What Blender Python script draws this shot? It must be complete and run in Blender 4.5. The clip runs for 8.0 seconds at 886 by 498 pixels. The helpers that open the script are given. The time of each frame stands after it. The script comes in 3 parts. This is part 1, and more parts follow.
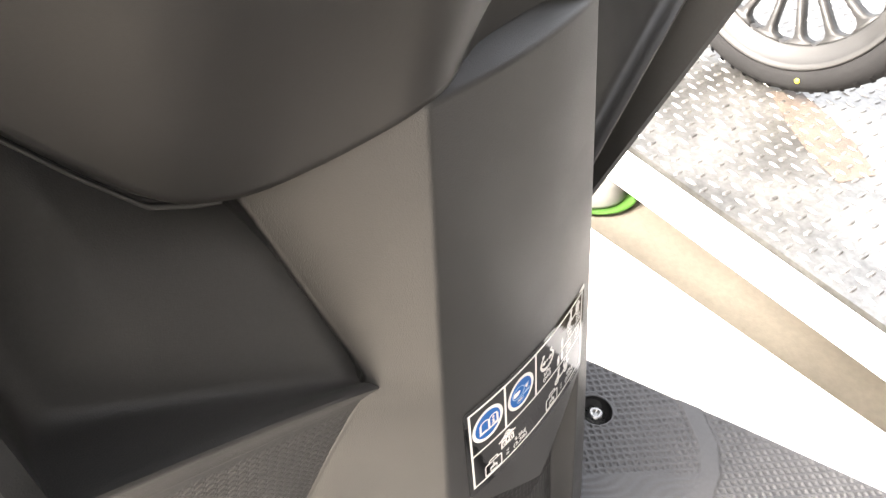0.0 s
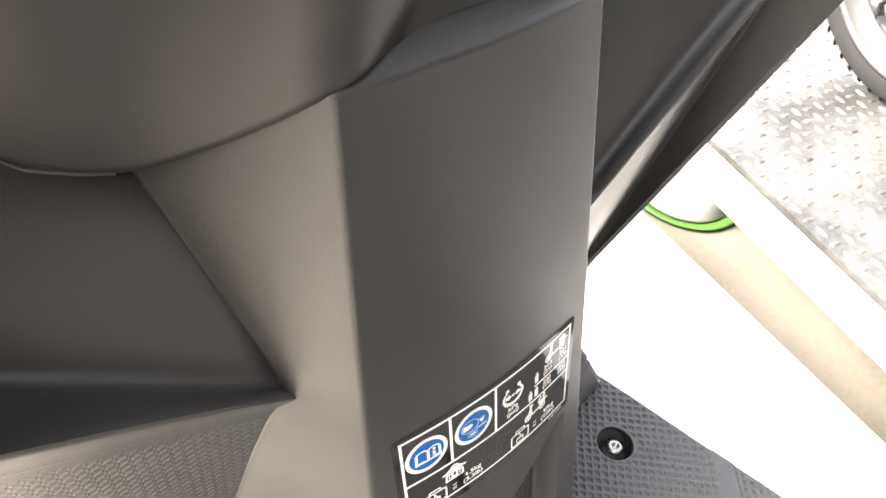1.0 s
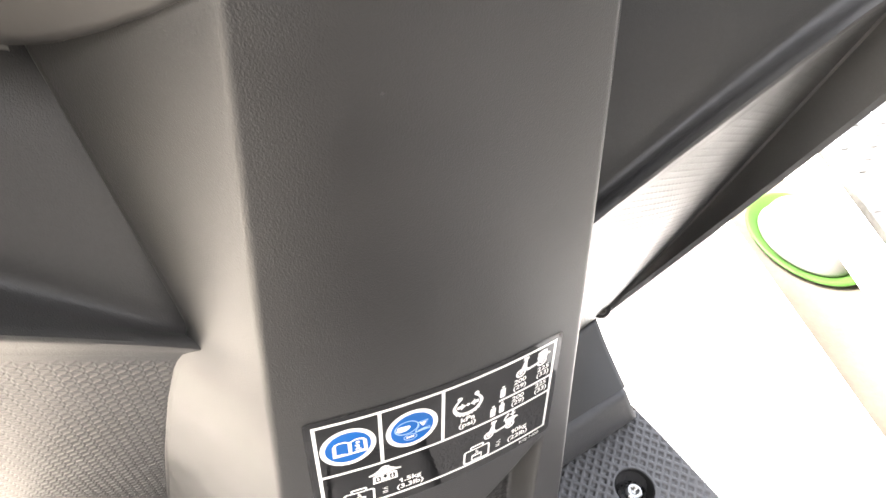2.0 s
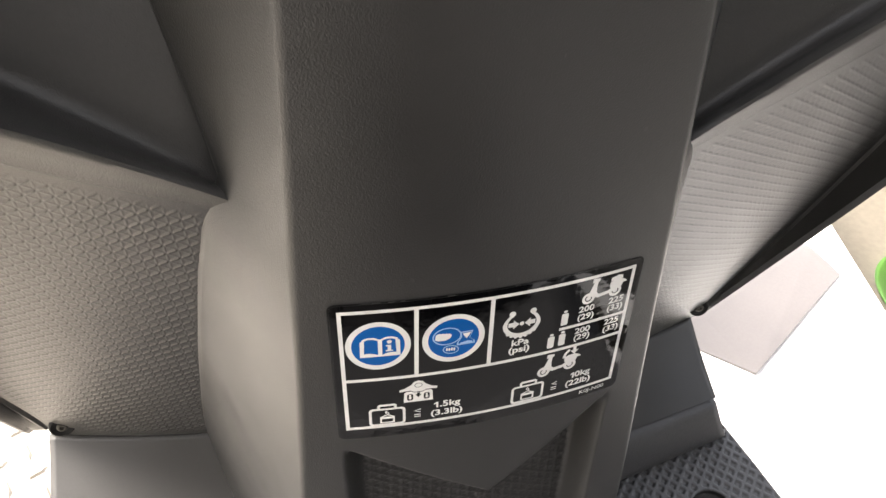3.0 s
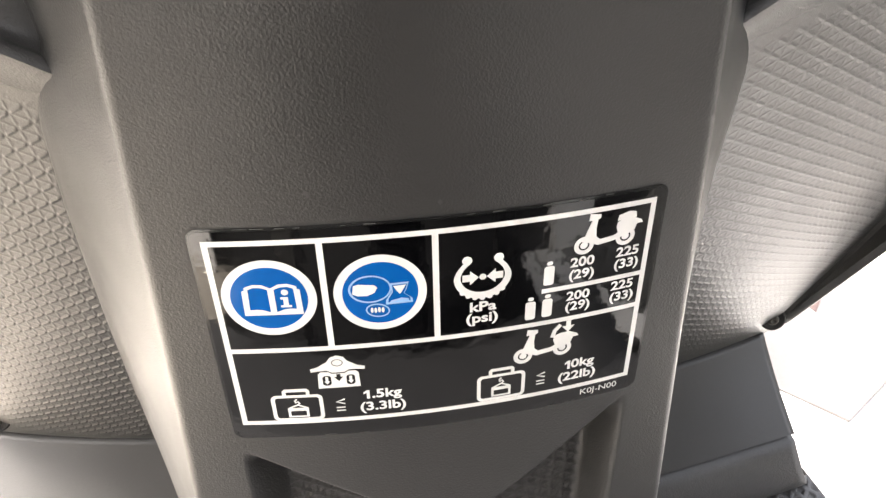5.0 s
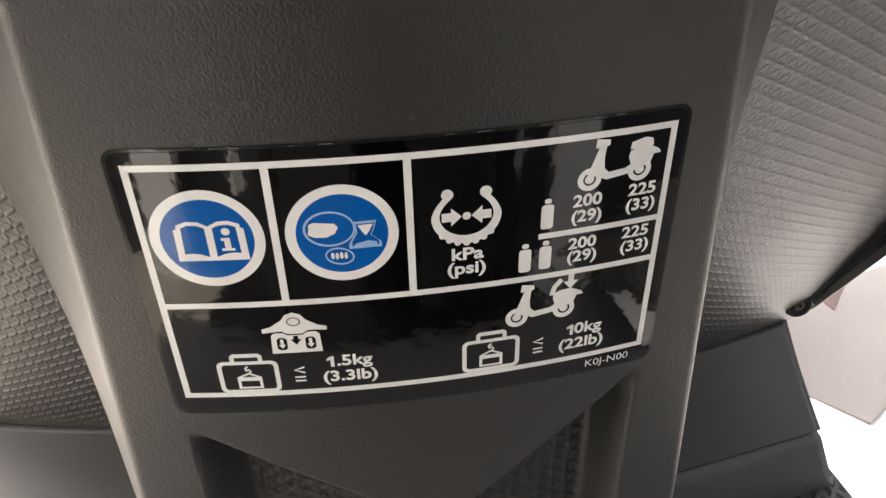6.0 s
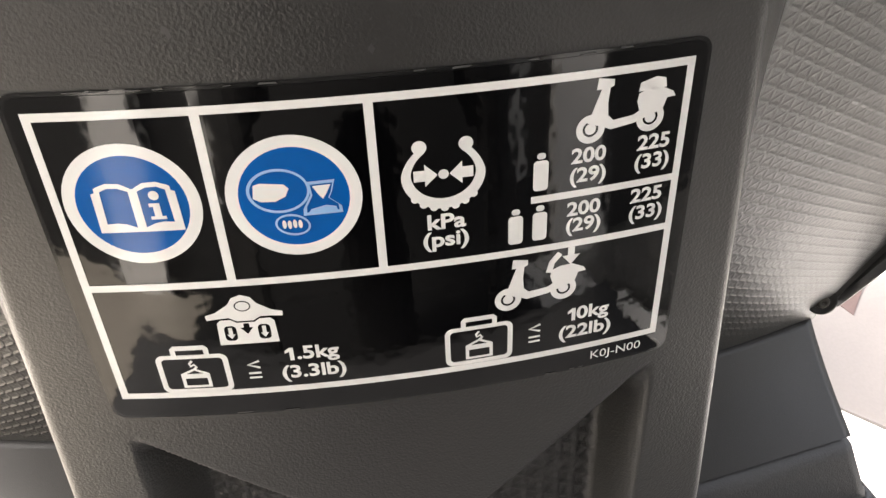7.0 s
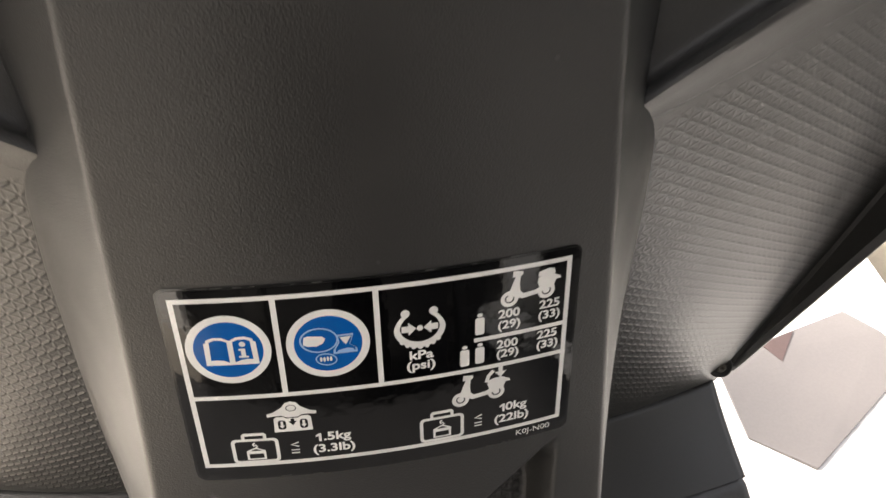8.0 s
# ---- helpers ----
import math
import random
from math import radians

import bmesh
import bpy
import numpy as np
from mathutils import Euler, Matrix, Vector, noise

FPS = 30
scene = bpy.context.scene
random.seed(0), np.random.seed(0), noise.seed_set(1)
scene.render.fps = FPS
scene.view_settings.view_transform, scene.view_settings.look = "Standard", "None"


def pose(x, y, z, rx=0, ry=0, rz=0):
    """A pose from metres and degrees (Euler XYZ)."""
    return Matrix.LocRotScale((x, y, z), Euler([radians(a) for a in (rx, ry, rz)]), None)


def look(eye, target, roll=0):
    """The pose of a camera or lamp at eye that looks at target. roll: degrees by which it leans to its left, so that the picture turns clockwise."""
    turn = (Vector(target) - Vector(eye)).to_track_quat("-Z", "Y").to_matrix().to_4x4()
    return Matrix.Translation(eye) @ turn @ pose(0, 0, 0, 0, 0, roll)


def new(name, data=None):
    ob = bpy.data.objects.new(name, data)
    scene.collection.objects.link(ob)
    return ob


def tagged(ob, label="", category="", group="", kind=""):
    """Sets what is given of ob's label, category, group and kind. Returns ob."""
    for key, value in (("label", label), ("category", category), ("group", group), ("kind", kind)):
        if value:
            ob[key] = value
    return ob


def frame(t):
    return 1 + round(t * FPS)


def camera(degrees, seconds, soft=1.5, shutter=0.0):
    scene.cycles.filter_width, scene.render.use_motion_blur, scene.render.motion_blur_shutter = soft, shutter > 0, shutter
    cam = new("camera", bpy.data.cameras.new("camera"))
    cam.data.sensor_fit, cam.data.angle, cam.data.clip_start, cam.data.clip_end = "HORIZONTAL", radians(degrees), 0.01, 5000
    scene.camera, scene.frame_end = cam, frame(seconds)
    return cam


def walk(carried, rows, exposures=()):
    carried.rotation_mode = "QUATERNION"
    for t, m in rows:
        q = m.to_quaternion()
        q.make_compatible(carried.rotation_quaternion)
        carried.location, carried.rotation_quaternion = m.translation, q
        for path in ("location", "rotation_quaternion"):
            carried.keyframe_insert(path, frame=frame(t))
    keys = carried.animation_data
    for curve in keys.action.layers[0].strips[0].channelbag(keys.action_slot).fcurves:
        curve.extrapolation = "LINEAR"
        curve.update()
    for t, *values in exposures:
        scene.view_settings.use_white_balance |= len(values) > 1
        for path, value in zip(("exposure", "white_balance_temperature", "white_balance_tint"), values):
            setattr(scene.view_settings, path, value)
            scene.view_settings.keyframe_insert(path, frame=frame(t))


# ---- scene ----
cam = camera(61.80, 8.0, 1.4, 0.2)
PATH = [
    (0, -0.18965, -0.07724, 0.81918, -44.530, -55.291, 4.674),
    (0.5, -0.16151, -0.08871, 0.81466, -45.396, -50.073, 4.609),
    (1, -0.12906, -0.09547, 0.80680, -46.786, -44.154, 5.423),
    (1.2, -0.11979, -0.09724, 0.80269, -47.208, -41.513, 6.126),
    (2.3, -0.06412, -0.10975, 0.76297, -48.668, -27.268, 7.645),
    (2.5, -0.06384, -0.11321, 0.75077, -47.922, -24.538, 7.400),
    (3, -0.06006, -0.12367, 0.72661, -46.657, -18.853, 5.546),
    (3.5, -0.04992, -0.12426, 0.70104, -45.532, -15.041, 3.580),
    (4, -0.04143, -0.11793, 0.68348, -45.263, -13.610, 2.832),
    (4.5, -0.03013, -0.11116, 0.67073, -45.113, -12.606, 2.240),
    (4.7, -0.02414, -0.10805, 0.66729, -44.381, -11.238, 1.588),
    (6, -0.01023, -0.09485, 0.63445, -43.579, -9.063, 0.603),
    (6.5, -0.00441, -0.08856, 0.62083, -43.295, -8.780, 0.655),
    (7, -0.00346, -0.08548, 0.61495, -42.441, -8.045, -0.889),
    (7.5, -0.00708, -0.09096, 0.62777, -41.339, -9.031, -0.516),
    (8, -0.01102, -0.12026, 0.67514, -39.624, -11.739, 1.443),
]


def carried_pose(x, y, z, pitch, yaw, roll):
    """Eye in metres; degrees up, to the left, and of lean."""
    return pose(x, y, z, 0, 0, yaw) @ pose(0, 0, 0, 90 + pitch) @ pose(0, 0, 0, 0, 0, roll)


EXPOSURES = [(0.0, 3.55, 6900, 12), (0.5, 3.4, 6900, 12), (1.2, 3.8, 6800, 12), (2.1, 4.15, 6700, 12), (2.5, 4.12, 6700, 12), (3.0, 2.9, 6800, 12), (3.5, 3.35, 6800, 12), (4.0, 3.6, 6800, 12), (4.6, 3.82, 6800, 12), (6.0, 2.6, 6900, 12), (6.5, 3.0, 6900, 12), (7.2, 3.02, 6900, 12), (8.0, 2.55, 7000, 12)]
walk(cam, [(t, carried_pose(*p)) for t, *p in PATH], EXPOSURES)


# ---- light ----
SUN_AZ, SUN_EL = -63.0, 38.0      # degrees from +y towards +x, and above the horizon
world = bpy.data.worlds.new("sky")
world.use_nodes = True
scene.world = world
wn = world.node_tree.nodes
sky = wn.new("ShaderNodeTexSky")
sky.sky_type, sky.sun_disc = "NISHITA", False
sky.sun_elevation, sky.sun_rotation = radians(SUN_EL), radians(SUN_AZ)
sky.air_density, sky.dust_density, sky.ozone_density = 1.0, 6.0, 0.5
wn["Background"].inputs["Strength"].default_value = 0.13
cloud = wn.new("ShaderNodeHueSaturation")     # a thin cloud takes most of the blue
cloud.inputs["Saturation"].default_value = 0.35
world.node_tree.links.new(sky.outputs[0], cloud.inputs["Color"])
world.node_tree.links.new(cloud.outputs[0], wn["Background"].inputs["Color"])
sun_data = bpy.data.lights.new("sun", "SUN")
sun_data.energy, sun_data.angle, sun_data.color = 1.5, radians(25), (1.0, 0.95, 0.89)
sun = new("sun", sun_data)
sun_from = Vector((math.sin(radians(SUN_AZ)) * math.cos(radians(SUN_EL)), math.cos(radians(SUN_AZ)) * math.cos(radians(SUN_EL)), math.sin(radians(SUN_EL))))
sun.matrix_world = look(tuple(sun_from * 6), (0, 0, 0))


# ---- materials ----
def material(name, colour, rough=0.5, metal=0.0, grain=0.0, grain_size=0.001, vary=0.12, vary_size=0.05, spec=0.5, dust=0.0, rough_vary=0.08):
    """A procedural surface: colour varied at two scales, rough patches and a fine grain; sizes in metres."""
    m = bpy.data.materials.new(name)
    m.use_nodes = True
    nt = m.node_tree
    p = nt.nodes["Principled BSDF"]
    p.inputs["Metallic"].default_value = metal
    p.inputs["Specular IOR Level"].default_value = spec
    co = nt.nodes.new("ShaderNodeTexCoord")

    def noise_at(size, detail=3.0):
        n = nt.nodes.new("ShaderNodeTexNoise")
        n.inputs["Scale"].default_value = 1 / size
        n.inputs["Detail"].default_value = detail
        nt.links.new(co.outputs["Object"], n.inputs["Vector"])
        return n.outputs["Fac"]

    def spread(fac, low, high):
        r = nt.nodes.new("ShaderNodeMapRange")
        r.inputs["From Min"].default_value, r.inputs["From Max"].default_value = 0.3, 0.7
        r.inputs["To Min"].default_value, r.inputs["To Max"].default_value = low, high
        nt.links.new(fac, r.inputs["Value"])
        return r.outputs["Result"]

    wide, fine = noise_at(vary_size), noise_at(max(grain_size * 3, 0.0012), 2.0)
    a = spread(wide, 1 - vary, 1 + vary)
    b = spread(fine, 1 - vary * 0.6, 1 + vary * 0.6)
    mul = nt.nodes.new("ShaderNodeMath")
    mul.operation = "MULTIPLY"
    nt.links.new(a, mul.inputs[0])
    nt.links.new(b, mul.inputs[1])
    mix = nt.nodes.new("ShaderNodeVectorMath")
    mix.operation = "SCALE"
    mix.inputs[0].default_value = colour
    nt.links.new(mul.outputs[0], mix.inputs["Scale"])
    colour_out = mix.outputs[0]
    if dust:
        specks = spread(noise_at(0.0022, 1.0), -3.2, 1.1)
        clampd = nt.nodes.new("ShaderNodeMath")
        clampd.operation = "MULTIPLY"
        clampd.use_clamp = True
        clampd.inputs[1].default_value = dust
        nt.links.new(specks, clampd.inputs[0])
        dm = nt.nodes.new("ShaderNodeMix")
        dm.data_type = "RGBA"
        dm.inputs["B"].default_value = (0.35, 0.33, 0.30, 1)
        nt.links.new(clampd.outputs[0], dm.inputs["Factor"])
        nt.links.new(colour_out, dm.inputs["A"])
        colour_out = dm.outputs["Result"]
    nt.links.new(colour_out, p.inputs["Base Color"])
    nt.links.new(spread(wide, rough - rough_vary, rough + rough_vary), p.inputs["Roughness"])
    if grain:
        bump = nt.nodes.new("ShaderNodeBump")
        bump.inputs["Strength"].default_value = grain
        bump.inputs["Distance"].default_value = grain_size
        nt.links.new(noise_at(grain_size, 2.0), bump.inputs["Height"])
        nt.links.new(bump.outputs[0], p.inputs["Normal"])
    return m


PLASTIC = material("grained grey plastic", (0.020, 0.0196, 0.0189), 0.38, spec=0.7, grain=0.30, grain_size=0.00048, vary=0.06)
PANEL = material("textured grey plastic", (0.036, 0.0354, 0.0342), 0.40, spec=0.75, grain=0.2, grain_size=0.0004, vary=0.05, rough_vary=0.03)
COVER = material("smooth grey plastic", (0.034, 0.0334, 0.032), 0.42, spec=0.5, grain=0.22, grain_size=0.0004, vary=0.06)
# Same grey plastic, made paler where the pocket and rim get little light.
LIFTED_GREY = material("matte grey plastic lightened against shade", (0.044, 0.0432, 0.0417), 0.46, spec=0.7, grain=0.3, grain_size=0.0005, vary=0.08)
# Same grey plastic, made darker for the upper cover, which takes more light.
DIMMED_GREY = material("grey plastic darkened against light", (0.022, 0.0215, 0.0207), 0.43, spec=0.42, grain=0.1, grain_size=0.0003, vary=0.06)
FLOORING = material("moulded grey floor plastic", (0.062, 0.062, 0.064), 0.50, grain=0.3, grain_size=0.0008, vary=0.10, vary_size=0.03)
RECESS_DARK = material("recess shade black", (0.012, 0.012, 0.012), 0.5, grain=0.2, grain_size=0.0008)
SEAT = material("black seat vinyl", (0.012, 0.012, 0.012), 0.75, spec=0.25, grain=0.3, grain_size=0.0012)
DULL = material("dark dull screw steel", (0.10, 0.095, 0.085), 0.45, metal=0.8, vary=0.1)
STEEL = material("zinc plated steel", (0.30, 0.30, 0.29), 0.28, metal=1.0, vary=0.1, vary_size=0.004)
FILM = material("glossy black label film", (0.0015, 0.0015, 0.0018), 0.05, grain=0.012, grain_size=0.006, vary=0.1, rough_vary=0.015)
CLEAR = material("clear label edge", (0.012, 0.012, 0.012), 0.10, vary=0.05, rough_vary=0.02)
WHITE_INK = material("white label ink", (0.80, 0.79, 0.76), 0.12, vary=0.03, rough_vary=0.02)
BLUE_INK = material("blue label ink", (0.0, 0.095, 0.36), 0.10, spec=0.3, vary=0.04, rough_vary=0.02)
PALE_INK = material("pale blue label ink", (0.30, 0.50, 0.78), 0.12, vary=0.03, rough_vary=0.02)
WHITE_PAINT = material("white painted concrete", (0.80, 0.79, 0.77), 0.6, grain=0.4, grain_size=0.004, vary=0.05, vary_size=0.2)
BEIGE = material("beige worn concrete", (0.22, 0.198, 0.162), 0.75, grain=0.16, grain_size=0.004, vary=0.10, vary_size=0.15)
PALE_BASE = material("pale beige concrete", (0.30, 0.27, 0.22), 0.75, grain=0.4, grain_size=0.006, vary=0.1, vary_size=0.1)
PLATE = material("worn bare tread plate", (0.30, 0.295, 0.28), 0.42, metal=0.9, grain=0.25, grain_size=0.004, vary=0.25, vary_size=0.12)
PALE_PLATE = material("pale cream painted plate", (0.42, 0.385, 0.33), 0.45, grain=0.25, grain_size=0.004, vary=0.12, vary_size=0.05)
# Paler than the plate: the bars' sky sheen is put into this colour.
BAR = material("tread bar steel with painted sheen", (0.40, 0.39, 0.375), 0.5, metal=1.0, vary=0.3, vary_size=0.05)
RUBBER = material("tyre rubber", (0.012, 0.012, 0.0124), 0.8, spec=0.18, grain=0.3, grain_size=0.002, vary=0.15)
BAND_BROWN = material("mottled brown", (0.10, 0.08, 0.065), 0.6, grain=0.4, grain_size=0.004, vary=0.35, vary_size=0.05)
SCUFF = material("pale scuff", (0.06, 0.06, 0.058), 0.6)
RIM_PAINT = material("grey painted wheel", (0.022, 0.022, 0.022), 0.5, spec=0.4, vary=0.1)
YELLOW = material("yellow paint dot", (0.65, 0.60, 0.03), 0.5)
GREEN = material("green plastic", (0.09, 0.22, 0.045), 0.45, vary=0.1)
WHITE_PLASTIC = material("white plastic", (0.28, 0.275, 0.26), 0.4, vary=0.05)
SHADE_WALL = material("shade wall black", (0.018, 0.018, 0.018), 0.8, grain=0.3, grain_size=0.004)
FLOOR_DARKENER = material("floor darkener black", (0.014, 0.014, 0.0144), 0.85, spec=0.25, grain=0.6, grain_size=0.006, vary=0.2, vary_size=0.1)
PALE_SHEET = material("pale flat grey", (0.13, 0.121, 0.12), 0.7, vary=0.06, vary_size=0.08)
BROWN = material("brown tape", (0.07, 0.045, 0.042), 0.6)
STREAK_PALE = material("pale streak strip", (0.62, 0.62, 0.61), 0.3, spec=0.5, vary=0.05)
BODY = material("grey body paint", (0.16, 0.16, 0.165), 0.25, spec=0.5, vary=0.05)


# ---- building helpers ----
# The scooter's own millimetres: x to its right, y ahead, z up along the column, from the label's centre.
LEAN = Matrix.Translation((0, 0, 0.539)) @ Matrix.Rotation(radians(-10), 4, "X") @ Matrix.Diagonal((0.001, 0.001, 0.001, 1))


def thing(name, label, category, at=(0, 0, 0), group="", kind=""):
    ob = new(name)
    ob.location = at
    ob.empty_display_size = 0.05
    return tagged(ob, label, category, group, kind)


def mesh_part(name, verts, faces, mat, parent, label="", m=LEAN, smooth=True):
    """One mesh object under a thing or a part, from points that m lays into the world."""
    me = bpy.data.meshes.new(name)
    co = np.asarray(verts, float)
    mm = np.array(m)
    co = co @ mm[:3, :3].T + mm[:3, 3]
    base = Vector((0, 0, 0))
    up = parent
    while up is not None:
        base += up.location
        up = up.parent
    me.from_pydata((co - np.array(base)).tolist(), [], faces)
    me.materials.append(mat)
    if smooth:
        me.polygons.foreach_set("use_smooth", [True] * len(me.polygons))
    me.update()
    ob = new(name, me)
    ob.parent = parent
    if label:
        tagged(ob, label)
    return ob


def part(name, bm, mat, parent, label="", m=LEAN, smooth=True):
    """As mesh_part, from a bmesh."""
    bm.normal_update()
    bm.verts.index_update()
    verts = [v.co[:] for v in bm.verts]
    faces = [[v.index for v in f.verts] for f in bm.faces]
    bm.free()
    return mesh_part(name, verts, faces, mat, parent, label, m, smooth)


def sheet(name, grid, mat, parent, label="", thick=2.5, m=LEAN, seen_from=(0, -260, 200), sharp=None):
    """A surface from rows of points, facing seen_from and thickened away from it."""
    g = np.asarray(grid, float)
    nr, nc = g.shape[:2]
    nrm = np.cross(g[:-1, 1:] - g[:-1, :-1], g[1:, 1:] - g[:-1, 1:])
    flip = (nrm * (np.array(seen_from) - g[:-1, :-1])).sum() < 0
    idx = np.arange(nr * nc).reshape(nr, nc)
    f = np.stack([idx[:-1, :-1], idx[:-1, 1:], idx[1:, 1:], idx[1:, :-1]], -1).reshape(-1, 4)
    if flip:
        f = f[:, ::-1]
    ob = mesh_part(name, g.reshape(-1, 3), f.tolist(), mat, parent, label, m)
    if thick:
        mod = ob.modifiers.new("thickness", "SOLIDIFY")
        mod.thickness, mod.offset = thick / 1000, -1.0
    if sharp:
        ob.data.set_sharp_from_angle(angle=radians(sharp))
    return ob


def lathe(bm, profile, steps=32, m=None):
    """A turned form from (radius, height) pairs."""
    m = m or Matrix()
    rings = []
    for r, h in profile:
        if r < 1e-6:
            rings.append([bm.verts.new(m @ Vector((0, 0, h)))])
        else:
            rings.append([bm.verts.new(m @ Vector((r * math.cos(2 * math.pi * k / steps), r * math.sin(2 * math.pi * k / steps), h))) for k in range(steps)])
    for a, b in zip(rings, rings[1:]):
        for k in range(steps):
            j = (k + 1) % steps
            q = [a[k % len(a)], a[j % len(a)], b[j % len(b)], b[k % len(b)]]
            q = list(dict.fromkeys(q))
            if len(q) > 2:
                bm.faces.new(q)
    return bm


def table(z, rows):
    """Values between rows of (z, a, b, ...), on straight lines."""
    rows = sorted(rows)
    zs = [r[0] for r in rows]
    return [np.interp(z, zs, [r[k] for r in rows]) for k in range(1, len(rows[0]))]


def tri_relief(x, z, pitch):
    """Height 0..1 of thin ridges on a triangular lattice, one set of them upright."""
    h = pitch * 0.866
    lines = (x / h, (x / 2 + z * 0.866) / h, (-x / 2 + z * 0.866) / h)
    near = np.min([np.abs((q + 0.5) % 1 - 0.5) * 2 for q in lines], axis=0)
    return 1 - ramp(0.05, 0.24, near)


def tri_dashes(x, z, pitch, others):
    """Height of short ridges between the lattice's corners, falling outwards, over fainter ridges the other ways."""
    h = pitch * 0.866
    across, along = ((x * 0.43 + z * 0.866) / h + 0.5) % 1 - 0.5, (x / h + 0.5) % 1 - 0.5
    dash = (1 - ramp(0.10, 0.42, np.abs(across) * 2)) * ramp(0.10, 0.42, np.abs(along) * 2)
    return dash + others * tri_relief(x, z - 0.08 * x, pitch)


def ramp(a, b, x):
    t = np.clip((x - a) / (b - a), 0, 1)
    return t * t * (3 - 2 * t)


# ---- the scooter ----
scooter = thing("scooter", "grey plastic scooter leg shield and footboard with a warning label", "scooter", (0, 0, 0.0))

HALF = [(-230, 69.5), (-150, 67), (-75, 63.5), (0, 58.5), (75, 54.5), (150, 50), (180, 48)]
FLANK = [(-230, 117, 150), (-140, 105.5, 110), (-90, 99.3, 85), (-35, 91.8, 63), (12, 83.8, 42), (40, 77.8, 29), (50, 74, 25.3),
         (58, 70.8, 24), (66, 72, 25.5), (100, 79.3, 35.5), (138, 87, 45.5), (180, 95, 58)]


def face_y(x):
    """The bulge of the column's front face."""
    return -4 + 4 * (x / 47) ** 2


def bank(a, b, x):
    """A slope from 0 to 1, rounded a little at both ends."""
    t = np.clip((x - a) / (b - a), 0, 1)
    return 0.25 * t * t * (3 - 2 * t) + 0.75 * t


def column_cover():
    z = np.unique(np.concatenate([np.arange(-228, -112, 4.0), np.arange(-112, -26, 0.55), np.arange(-26, 160, 4.0), np.arange(160, 173.1, 0.7)]))
    grid = []
    for zz in z:
        hw = table(zz, HALF)[0]
        xb, yb = table(zz, FLANK)
        ye = face_y(hw)
        d = np.array([xb - hw, yb - ye])
        ln = np.linalg.norm(d)
        d /= ln
        r = 1.7
        xs, ys = [], []
        for dx, dy in ((1.4, 80.0), (0.0, 34.0), (-0.8, 14.0), (-0.6, 4.4), (0.3, 3.4), (0.8, 2.2), (0.8, 1.1), (0.4, 0.2), (-0.3, -0.4)):   # a fine bead, then the edge turns in, towards the pocket
            xs.append(xb + dx), ys.append(yb + dy)
        for t in np.linspace(0, 1, 9):
            s = (ln - 1.3) - (ln - 1.3 - r) * t
            xs.append(hw + d[0] * s), ys.append(ye + d[1] * s)
        p0, p1, p2 = np.array([hw + d[0] * r, ye + d[1] * r]), np.array([hw, ye]), np.array([hw - r, face_y(hw - r)])
        for t in np.linspace(0, 1, 8)[1:-1]:
            q = (1 - t) ** 2 * p0 + 2 * t * (1 - t) * p1 + t * t * p2
            xs.append(q[0]), ys.append(q[1])
        fx = np.linspace(hw - r, -(hw - r), 201)
        fy = face_y(fx)
        if zz < -22:
            # the hollow below the label, with its chevron upper edge
            top = np.where(fx < 3, -34 - (fx + 47) * 0.70, -32 - (45 - fx) * 0.88)
            inside = np.where(fx < 3, bank(0, 5.0, top - zz), bank(0, 10.0, top - zz)) * bank(-47.5, -39.5, fx) * (1 - bank(41.0, 46.5, fx))
            fy = fy + inside * 13.5
            flat = ramp(0.93, 1.0, inside)
            fy = fy - flat * (tri_relief(fx, np.full_like(fx, zz), 4.3) * 0.55)
        xs, ys = np.array(xs), np.array(ys)
        roll = 1.15 * (np.clip(zz - 164.2, 0, None) - 0.5 * np.clip(zz - 164.2, 0, 1.4))   # a crease, then a narrow bevel under the cover
        row_x = np.concatenate([xs, fx, -xs[::-1]])
        row_y = np.concatenate([ys, fy, ys[::-1]]) + roll
        grid.append(np.stack([row_x, row_y, np.full_like(row_x, zz)], -1))
    return sheet("column_cover", grid, PLASTIC, scooter, "dark grey grained plastic column cover with a chevron hollow", 2.0)


def panel_y(x, z):
    """The leg shield's inner plane, leaning back with the steering; a little hollow."""
    return 25 + 0.42 * (50 - z) + 0.23 * (x - 75) - 7.0 * np.sin(np.clip((x - 75) / 104, 0, 1) * np.pi) * np.clip((60 - z) / 120, 0, 1) * 0.4


def ledge_z(x, s=-1):
    return 47.3 + (0.40 if s < 0 else 0.46) * (x - 77)


def rim_x(z, s=-1):
    """Where the panel meets the rim; its lower corner reaches further out on the right."""
    if s < 0:
        return table(z, [(-139, 180), (-100, 184.5), (-60, 187), (0, 186), (85, 184), (190, 185)])[0]
    return table(z, [(-139, 185), (-100, 191), (-60, 196.5), (0, 202), (85, 207), (190, 214)])[0]


